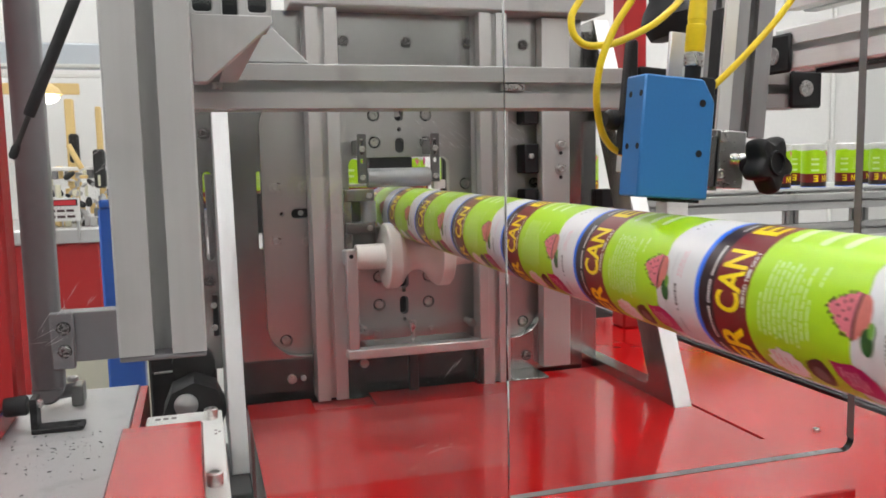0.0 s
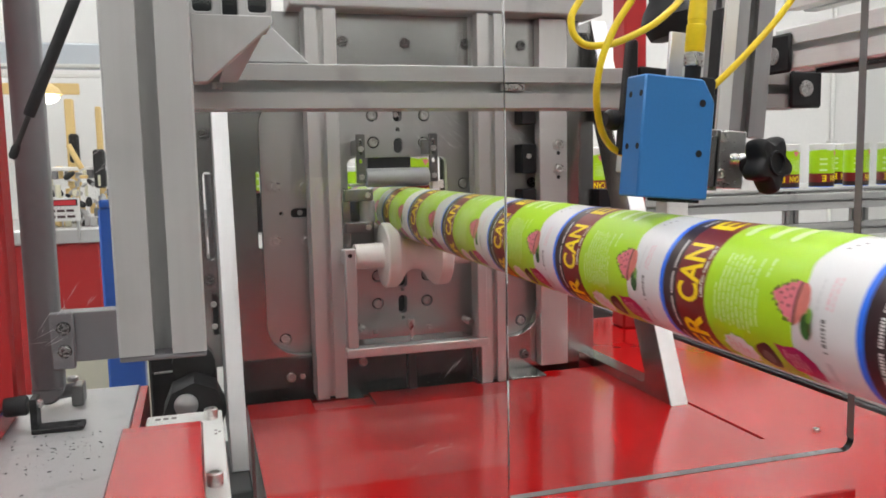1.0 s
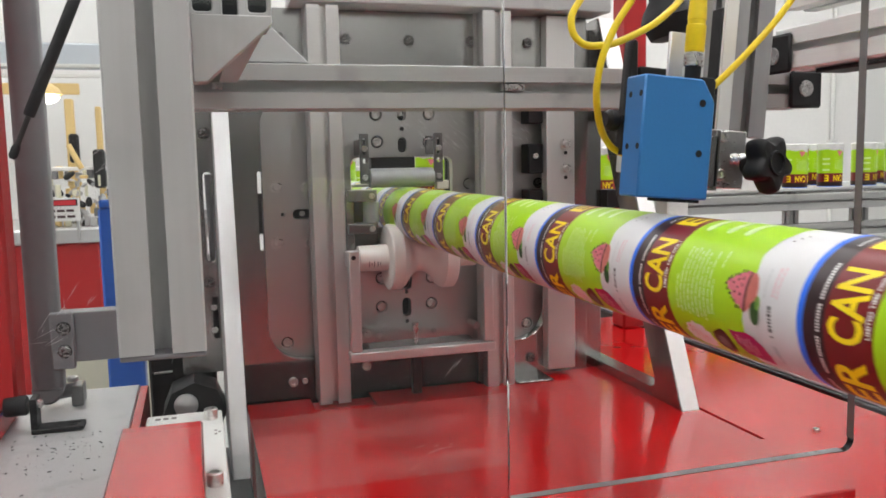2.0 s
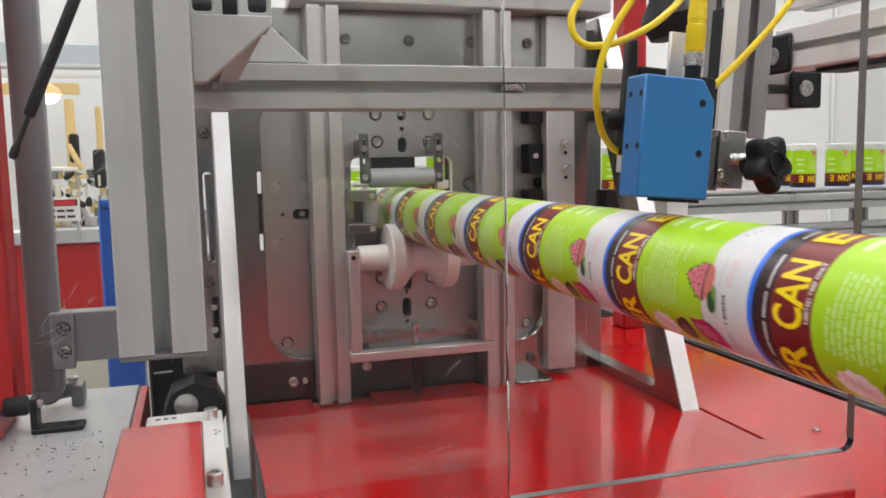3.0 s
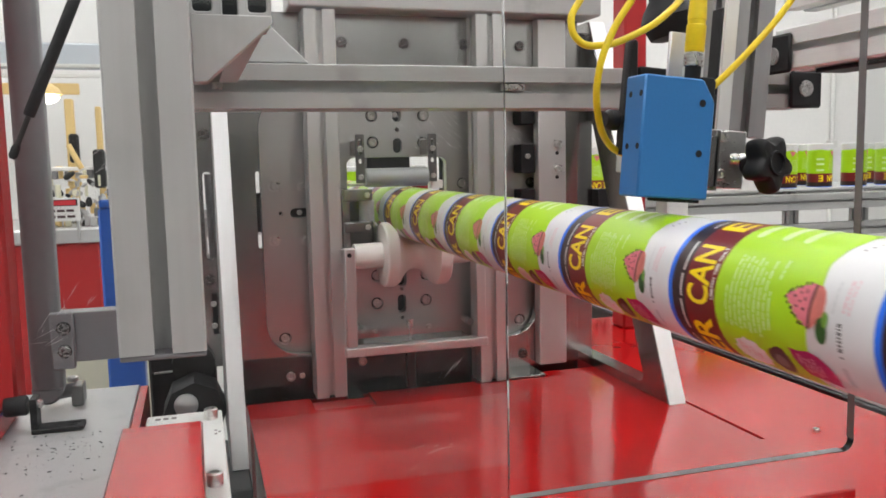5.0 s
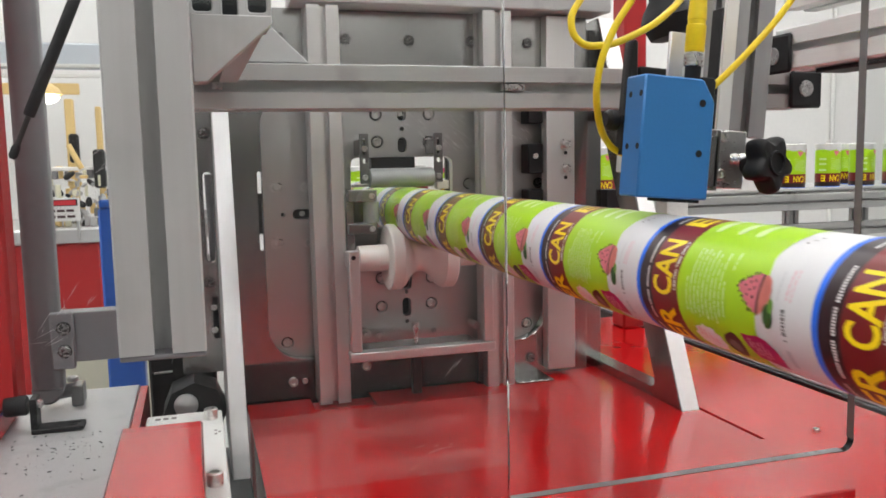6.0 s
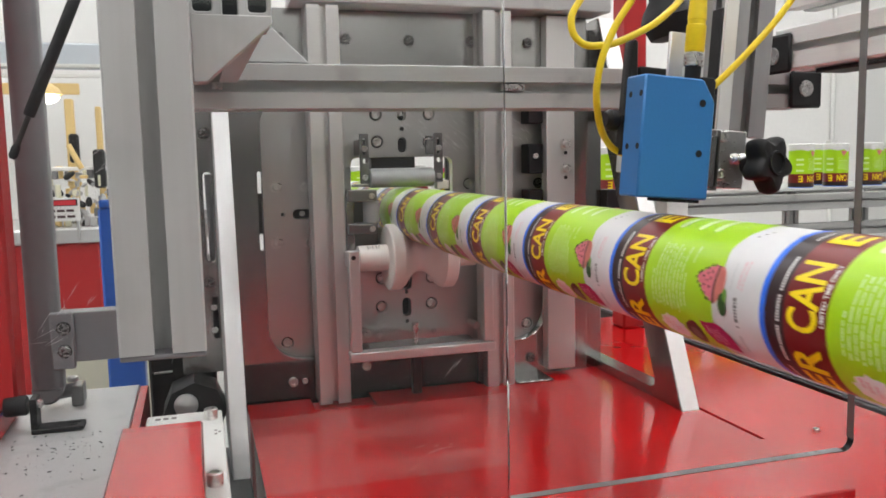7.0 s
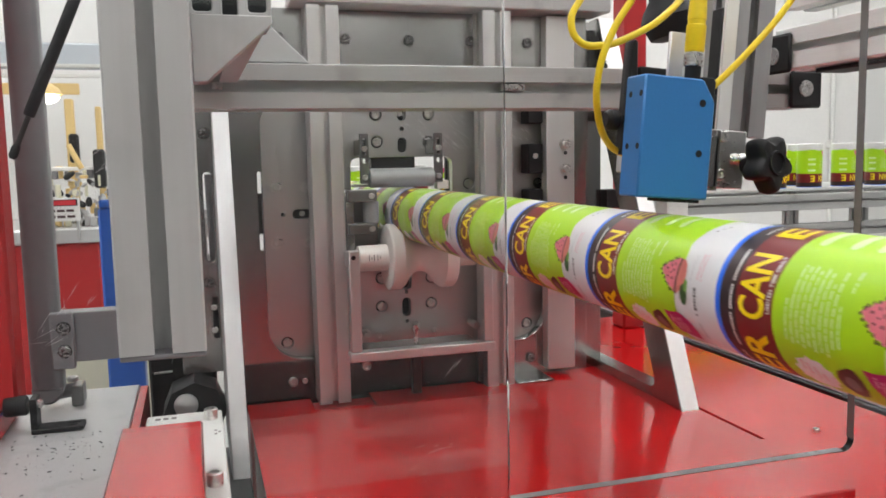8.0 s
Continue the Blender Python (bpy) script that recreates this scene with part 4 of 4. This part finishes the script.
cable([(0.305, 0.485, 0.17), (0.284, 0.492, 0.108), (0.268, 0.494, 0.082), (0.2585, 0.496, 0.055), (0.2625, 0.505, 0.028), (0.2800, 0.522, 0.008), (0.30, 0.535, 0.0)], 0.0024, "yellow sensor cable curling down behind the blue sensor")
cable([(0.43, 0.49, 0.145), (0.410, 0.496, 0.108), (0.380, 0.50, 0.0735), (0.3530, 0.506, 0.047), (0.342, 0.512, 0.036)], 0.0024, "taut yellow sensor cable running up past the post")

# ---- left of the machine: table, door post, strut ----
TZ = -0.30
table = thing("side_table", (-0.3, 0.85, TZ), "worn bare-metal side table with a red edge", "machine table")
part("table_top", box(B(), -0.62, -0.088, 0.30, 1.178, TZ - 0.02, TZ, 0.001), TABLE, table)
part("table_edge", box(B(), -0.0875, -0.076, 0.30, 1.178, TZ - 0.10, TZ - 0.002, 0.001), RED, table, "red painted edge")
part("table_body", box(B(), -0.60, -0.11, 0.32, 1.16, GROUND, TZ - 0.0205, 0.003), GREYPAINT, table)
rng = random.Random(7)
bm = B()
for k in range(85):
    x, y = rng.gauss(-0.150, 0.028), rng.gauss(0.905, 0.05)
    r = 0.0003 + 0.0012 * rng.random() ** 3
    m = Matrix.Translation((x, y, TZ + 0.0005)) @ pose(0, 0, 0, 0, 0, rng.uniform(0, 180)) @ Matrix.Diagonal((r * 1.8, r, 0.0005, 1))
    bmesh.ops.create_icosphere(bm, subdivisions=1, radius=1, matrix=m)
solid("paper_crumbs", bm, BLACK, (-0.15, 0.9, TZ), "dark crumbs scattered on the metal table", "debris", kind="stuff")
door = thing("door_post", (-0.19, 1.09, TZ), "grey painted steel door post with a bent foot and clamp", "post")
part("post", prism(B(), rounded(-0.207, -0.170, 1.085, 1.125, 0.012, 4), "z", -0.272, 0.95), GREYPAINT, door, "rounded grey tube")
bend = [(0.0185 * math.cos(radians(t)) - 0.1885, 0.0215 * math.sin(radians(t)) - 0.2715) for t in range(180, 361, 12)]
part("foot", prism(B(), bend, "y", 1.087, 1.123, 0.003), GREYPAINT, door, "rounded foot of the post")
part("foot_bar", rod(B(), (-0.185, 1.112, -0.284), (-0.158, 1.110, -0.281), 0.009, n=16), GREYPAINT, door)
clamp_block = part("foot_clamp", box(B(), -0.163, -0.149, 1.096, 1.128, TZ + 0.0005, -0.274, 0.0015), HANGER_STEEL, door, "small steel clamp block")
bolt(door, -0.163, 1.118, -0.272, BOLT, "+z")
redpost = thing("red_enclosure", (-0.28, 0.95, GROUND), "red painted steel enclosure beside the table", "enclosure")
part("side_panel", box(B(), -0.60, -0.204, 1.0, 1.05, -0.2715, 1.1, 0.004), RED_FLAT, redpost)
part("plinth", box(B(), -0.62, -0.219, 0.78, 1.08, TZ + 0.001, -0.272, 0.003), RED, redpost, "red bottom rail")
strut = thing("gas_strut", (-0.1, 0.6, 0.05), "black gas strut of a guard door", "gas strut")
s0, s1 = Vector((-0.1145, 0.60, 0.006)), Vector((-0.0590, 0.60, 0.135))
sd = (s1 - s0).normalized()
part("rod", rod(B(), s0 + sd * 0.008, s0 + sd * 0.032, 0.0018, n=14), DARK_STEEL, strut)
part("cylinder", turned(B(), [(0, 0.0034), (0.002, 0.0038), (0.085, 0.0038), (0.087, 0.0032), (0.14, 0.0032)], s0 + sd * 0.030, sd, 22), BLACK, strut)
part("eye", turned(B(), [(0, 0.0016), (0.002, 0.0028), (0.008, 0.0028), (0.010, 0.0020)], s0, sd, 14), BLACK, strut)
hook = thing("stop_bracket", (-0.17, 1.02, TZ), "black steel stop bracket with a rubber buffer on the table", "bracket")
part("bar", sheet([rounded(-0.192, -0.137, 0.992, 1.020, 0.003, 3), rounded(-0.155, -0.144, 1.000, 1.004, 0.0018, 3), rounded(-0.153, -0.142, 1.009, 1.013, 0.0018, 3)], 0.005, "z", TZ + 0.0005), BLACK, hook, "slotted black foot")
part("leg", box(B(), -0.192, -0.1845, 0.994, 1.018, TZ + 0.0058, TZ + 0.041, 0.001), BLACK, hook)
part("leg_nut", rod(B(), (-0.1845, 1.004, TZ + 0.033), (-0.1795, 1.004, TZ + 0.033), 0.005, n=6), ZINC, hook, "bright hexagon nut")
part("buffer", turned(B(), [(0, 0.010), (0.002, 0.0115), (0.022, 0.0115), (0.024, 0.010)], (-0.1945, 1.002, TZ + 0.033), (-1, 0, 0), 20), BLACK, hook, "round rubber buffer")
part("stud", rod(B(), (-0.1945, 1.002, TZ + 0.033), (-0.1835, 1.002, TZ + 0.033), 0.003, n=12), ZINC, hook)

rail = thing("slide_rail", (-0.02, 0.85, -0.30), "white slide rail plate with bolts and a red cover", "slide rail")
rp = part("rail_plate", box(B(), -0.070, 0.0165, 0.60, 1.018, -0.330, -0.300, 0.0015), WHITEPLATE, rail, "white machined plate")
part("rail_base", box(B(), -0.066, 0.012, 0.60, 1.01, GROUND, -0.3305, 0.003), GREYPAINT, rail)
for y in (0.985, 0.775):
    bolt(rp, 0.0035, y, -0.300, BOLT_TALL, "+z")
part("red_lid", box(B(), -0.0802, -0.0052, 0.45, 0.820, -0.299, -0.250, 0.002), RED, rail, "glossy red box cover")
mk = B()
for k in range(3):
    box(mk, -0.060 + k * 0.009, -0.054 + k * 0.009, 0.999, 1.006, -0.3001, -0.2997, 0)
    box(mk, 0.006 + (k % 2) * 0.004, 0.009 + (k % 2) * 0.004, 0.925 + k * 0.006, 0.929 + k * 0.006, -0.3001, -0.2997, 0)
part("stamped_marks", mk, INK_SEED, rail)

motor = thing("drive_motor", (-0.03, 1.2, -0.345), "black drive motor with a pale round end", "motor")
part("housing", box(B(), -0.078, 0.016, 1.225, 1.40, -0.42, -0.250, 0.004), BLACK, motor)
bm = B()
rod(bm, (-0.016, 1.135, -0.336), (-0.016, 1.20, -0.336), 0.042, n=8)
part("flange", bm, surf("cast_grey", (0.028, 0.028, 0.029), 0.5, 0.2, 0.2, 30, 200, 0.05), motor, "octagonal cast flange")
part("end_disc", turned(B(), [(0, 0.016), (0.004, 0.0155), (0.008, 0.010), (0.009, 0.0001)], (-0.0275, 1.1345, -0.3235), (0, -1, 0), 24), STRUT, motor, "pale round end")
part("neck", rod(B(), (-0.016, 1.20, -0.285), (-0.016, 1.226, -0.285), 0.030, n=18), DARK_STEEL, motor)
part("pin", rod(B(), (-0.07, 1.20, -0.292), (-0.045, 1.20, -0.291), 0.0016, n=8), ZINC, motor)
part("mount", box(B(), -0.07, 0.012, 1.14, 1.40, GROUND, -0.4205, 0.004), GREYPAINT, motor)

# ---- right of the machine ----
solid("red_column", box(B(), 0.806, 0.855, 1.44, 1.49, COVER, 1.0, 0.004), RED_FLAT, (0.83, 1.47, COVER), "upright red painted machine column", "column")
side = thing("side_bench", (1.3, 1.2, GROUND), "grey steel bench frame with a dark rail", "bench")
part("rail", box(B(), 0.93, 0.97, 0.75, 1.9, -0.410, -0.372, 0.002), DARK_STEEL, side, "dark square rail")
part("strip", box(B(), 0.938, 0.962, 0.75, 1.9, -0.3718, -0.367, 0.0008), WHITEPLATE, side)
for y in (0.85, 1.30, 1.80):
    part("leg", box(B(), 0.935, 0.965, y, y + 0.03, GROUND, -0.4105, 0.002), ALU, side)
    part("foot_bracket", box(B(), 0.971, 1.06, y, y + 0.025, -0.44, -0.375, 0.002), ALU, side)
for y in (1.30, 1.36, 1.42):
    part("clip", box(B(), 0.975, 1.02, y, y + 0.02, -0.3745, -0.345, 0.002), WHITEPLATE, side)
arm = thing("white_arm", (1.10, 1.9, GROUND), "pale grey machine stand behind the tube", "machine stand")
part("stand", box(B(), 1.13, 1.19, 1.80, 1.86, GROUND, -0.10, 0.004), WHITEPLATE, arm)
part("head", box(B(), 1.05, 1.45, 1.78, 1.9, -0.0995, -0.06, 0.004), WHITEPLATE, arm)

# conveyor with standing cans
BELT, LANE, FIRST_CAN = -0.1124, 2.172, 1.892
conv = thing("conveyor", (1.2, LANE + 0.12, GROUND), "long aluminium conveyor carrying printed cans", "conveyor")
part("belt", box(B(), -0.12, 5.0, LANE - 0.055, LANE + 0.30, BELT - 0.010, BELT, 0.002), surf("grey_belt", (0.42, 0.43, 0.43), 0.5, 0, 0.08, 5, 60, 0.02), conv, "grey belt")
for y in (LANE - 0.082, LANE + 0.327):
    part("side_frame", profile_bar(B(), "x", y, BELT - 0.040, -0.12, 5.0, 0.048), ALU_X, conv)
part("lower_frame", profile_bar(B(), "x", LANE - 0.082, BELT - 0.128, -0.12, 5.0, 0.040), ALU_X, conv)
for x in (0.0, 1.12, 2.04, 3.1, 4.5):
    for y in (LANE - 0.035, LANE + 0.28):
        part("leg", profile_bar(B(), "z", x, y, GROUND, BELT - 0.0105, 0.040), ALU, conv)
for x in (1.52, 1.84, 2.2):
    part("drive_pod", turned(B(), [(0, 0.024), (0.008, 0.040), (0.096, 0.040), (0.104, 0.024)], (x, LANE - 0.04, BELT - 0.16), (1, 0.2, 0), 14), GREYPAINT, conv)

CAN_STEP, CAN_SPEED = 0.134, 0.134 / CYCLE
STANDING = Euler((radians(-90), 0, 0)).to_matrix().to_4x4()
can = thing("printed_can", (FIRST_CAN, LANE, BELT), "upright printed paper can with a frosted lid on the conveyor", "can", "cans on the conveyor")
bm = B()
turned(bm, [(0.0, R - 0.001), (0.001, R), (3.48 * R, R), (3.5 * R, R - 0.002)], (FIRST_CAN, LANE, BELT), (0, 0, 1), 32)
part("can_wall", bm, PAPER, can)
for name, me, label in LABEL:
    if name in ("black_band", "maroon_band", "green_panel", "lettering", "fruit_wedge", "magenta_badge", "white_splash", "paragraph", "blue_band"):
        ob = new(name, me)
        ob.parent = can
        ob.matrix_basis = STANDING @ Euler((0, radians(-118), 0)).to_matrix().to_4x4() @ Matrix.Translation((0, 0.06 * R, 0))
        tagged(ob, label)
part("lid", turned(B(), [(0, R + 0.0012), (0.010, R + 0.0012), (0.012, R - 0.003), (0.0125, R - 0.006)], (FIRST_CAN, LANE, BELT + 3.5 * R - 0.006), (0, 0, 1), 32), LID, can, "frosted plastic lid")
CANS = [(can, FIRST_CAN, LANE)]
for k in range(-14, 5):
    for lane, shift in ((LANE, 0.0), (LANE + 0.15, 0.055)):
        if (k == 0 and lane == LANE) or (lane > LANE and k % 2):
            continue
        x = FIRST_CAN + shift + k * CAN_STEP
        CANS.append((copy_thing(can, Matrix.Translation(Vector((x, lane, BELT)) + EYE)), x, lane))
TABLE_Z = -0.162
waiting = thing("packing_table", (0.85, 3.7, GROUND), "white packing table with printed cans waiting on it", "table")
part("table_top", box(B(), 0.35, 1.35, 3.52, 3.90, TABLE_Z - 0.03, TABLE_Z, 0.003), WHITEPLATE, waiting)
for x in (0.40, 1.30):
    for y in (3.56, 3.86):
        part("leg", box(B(), x - 0.02, x + 0.02, y - 0.02, y + 0.02, GROUND, TABLE_Z - 0.0305, 0.002), ALU, waiting)
for k in range(8):
    ob = copy_thing(can, Matrix.Translation(Vector((0.45 + 0.11 * k, 3.60 + 0.09 * (k % 2), TABLE_Z)) + EYE) @ pose(0, 0, 0, 0, 0, 40 * k))
    tagged(ob, "upright printed paper can waiting on a packing table", "can", "waiting cans")

# ---- far side of the hall ----
bm = B()
rod(bm, (5.74, 6.36, GROUND), (5.74, 6.36, TOP), 0.022, n=10)
box(bm, 5.70, 5.78, 6.33, 6.398, 0.03, 0.10, 0.004)
solid("wall_conduit", bm, WHITEPLATE, (5.74, 6.36, GROUND), "white conduit on the far wall", "conduit")

far = thing("packing_machine", (-0.6, 4.6, GROUND), "far packing machine on a red cabinet with amber posts", "machine")
part("cabinet", box(B(), -1.30, -0.475, 4.40, 5.2, GROUND, -0.375, 0.01), RED_FLAT, far, "red cabinet base")
part("deck", box(B(), -1.34, -0.43, 4.36, 5.24, -0.3745, -0.300, 0.01), STRUT, far, "pale worktop")
for x, z1, w in ((-0.628, 0.36, 0.022), (-0.485, 0.32, 0.015), (-1.0, 0.5, 0.03)):
    part("amber_post", box(B(), x - w, x + w, 4.8, 4.86, -0.2995, z1, 0.006), AMBER, far, "amber post")
part("amber_beam", box(B(), -0.95, -0.565, 4.78, 4.79, 0.38, 0.44, 0.006), AMBER, far)
rng = random.Random(3)
mats = (ALU, GREYPAINT, STRUT, DARK_STEEL, AMBER, CREAM)
for k in range(150):
    x, y = rng.uniform(-0.76, -0.42), rng.uniform(4.42, 4.78)
    z = -0.2995 + rng.choice((0, 0, 0.05, 0.10, 0.15, 0.20, 0.24))
    w, h = rng.uniform(0.008, 0.038), rng.uniform(0.015, 0.065)
    bm = B()
    if k % 3:
        box(bm, x - w / 2, x + w / 2, y - w / 2, y + w / 2, z, z + h, 0.003)
    else:
        turned(bm, [(0, w * 0.3), (h * 0.3, w * 0.5), (h * 0.7, w * 0.45), (h, w * 0.2)], (x, y, z), (rng.uniform(-1, 1), 0, 0.6), 12)
    part("fitting", bm, mats[k % 6], far)
part("long_guide", box(B(), -0.80, -0.43, 4.50, 4.54, -0.02, 0.0, 0.004), BRIGHT, far)
part("arm_head", box(B(), -0.60, -0.555, 4.5, 4.56, 0.02, 0.165, 0.01), BLACK, far, "black tool head")
part("arm_hose", rod(B(), (-0.60, 4.49, 0.11), (-0.545, 4.49, -0.01), 0.014, n=10), AMBER, far)
part("motor_head", box(B(), -0.49, -0.435, 4.48, 4.56, -0.11, 0.085, 0.01), DARK_STEEL, far, "dark motor head")
sign = thing("safety_sign", (-0.63, 4.33, -0.2), "white safety sign with a red header strip", "sign")
part("board", box(B(), -0.705, -0.545, 4.325, 4.333, -0.262, -0.150, 0.001), INK_WHITE, sign)
for x in (-0.69, -0.56):
    part("leg", box(B(), x - 0.006, x + 0.006, 4.3335, 4.3595, -0.36, -0.20, 0.001), ALU, sign)
part("header_frame", box(B(), -0.695, -0.555, 4.322, 4.3245, -0.188, -0.157, 0), BLACK, sign)
part("header", box(B(), -0.688, -0.562, 4.319, 4.3215, -0.184, -0.161, 0), surf("sign_red", (0.55, 0.02, 0.03), 0.5), sign, "red header strip")
for z, a, c in ((-0.211, -0.690, -0.565), (-0.240, -0.692, -0.560)):
    for k in range(3):
        w = (c - a) / 3
        part("word", box(B(), a + k * w, a + (k + 0.82) * w, 4.3225, 4.3245, z - 0.006, z + 0.006, 0), INK_SEED, sign)
bp = thing("blue_post", (-0.22, 2.25, GROUND), "blue painted steel post", "post")
part("post", box(B(), -0.240, -0.150, 2.22, 2.30, GROUND, -0.105, 0.006), BLUEPAINT, bp)
part("post_cap", box(B(), -0.236, -0.212, 2.215, 2.26, -0.1045, -0.085, 0.003), BLUEPAINT, bp)
crate = solid("cream_cabinet", box(B(), -0.42, -0.17, 2.6, 3.0, GROUND, -0.56, 0.01), CREAM, (-0.3, 2.8, GROUND), "cream coloured low cabinet", "cabinet")
bay = thing("high_bay_lamp", (-0.66, 4.35, 0.34), "warm glowing lamp under an amber shade", "lamp")
part("shade", turned(B(), [(0, 0.085), (0.03, 0.07), (0.055, 0.03)], (-0.675, 4.35, 0.345), (0, 0, 1), 20), AMBER, bay)
part("bulb", turned(B(), [(0, 0.03), (0.012, 0.060), (0.030, 0.072), (0.040, 0.05)], (-0.675, 4.35, 0.303), (0, 0, 1), 20), WARM_LAMP, bay, "glowing lamp glass")
part("hanger", rod(B(), (-0.675, 4.35, 0.40), (-0.675, 4.35, TOP), 0.006, n=8), GREYPAINT, bay)
duct = thing("overhead_duct", (-0.7, 5.3, 0.56), "pale blue-grey overhead duct hung from the ceiling", "duct")
part("duct", box(B(), -2.4, -0.1, 5.15, 5.4, 0.575, 0.70, 0.01), surf("pale_blue_paint", (0.50, 0.54, 0.58), 0.5, 0, 0.06, 4, 60, 0.01), duct)
for x in (-2.0, -0.4):
    part("hanger", rod(B(), (x, 5.28, 0.70), (x, 5.28, TOP), 0.005, n=8), GREYPAINT, duct)
for z in (0.49, 0.545):
    pipe = thing("overhead_pipe", (-1.5, 5.0, z), "white overhead pipe hung from the ceiling", "pipe", "overhead pipes")
    part("pipe", box(B(), -3.2, -0.1, 4.98, 5.02, z, z + 0.018, 0.002), WHITEPLATE, pipe)
    for x in (-3.0, -0.2):
        part("hanger", rod(B(), (x + z, 5.0, z + 0.018), (x + z, 5.0, TOP), 0.004, n=8), WHITEPLATE, pipe)


# ---- movement ----
def slide(t):
    """How far the carriage has run with the tube: it follows the cut, comes back and waits."""
    p = t % CYCLE
    keys = [(0.0, 0.0175), (0.05, 0.0265), (0.10, 0.0320), (0.15, 0.0315), (0.20, 0.0255), (0.245, 0.009), (0.29, 0.0005), (0.34, 0.0), (0.68, 0.0), (0.72, 0.001), (0.77, 0.0095), (CYCLE, 0.0175)]
    for (a, u), (c, w) in zip(keys, keys[1:]):
        if a <= p <= c:
            return u + (w - u) * (p - a) / (c - a)
    return 0.0


def motions():
    walk(tube, [(k * 0.5, Matrix.Translation(TUBE_AT + EYE + Vector((0, SPEED * k * 0.5, 0)))) for k in range(17)])
    base = HOME[car] + EYE
    steps = [k / 20 for k in range(161)]
    walk(car, [(t, Matrix.Translation(base + Vector((0, slide(t), 0)))) for t in steps])
    hub = ROLLER_AT - HOME[car]
    walk(roller, [(k / 10, Matrix.Translation(hub) @ pose(0, 0, 0, math.degrees((SPEED * k / 10 - slide(k / 10)) / 0.026), 0, 0)) for k in range(81)])
    for ob, x, lane in CANS:
        turn = pose(0, 0, 0, 0, 0, 22 * math.sin(x * 37))
        walk(ob, [(k * 2.0, Matrix.Translation(Vector((x + CAN_SPEED * k * 2.0, lane, BELT)) + EYE) @ turn) for k in range(5)])


motions()
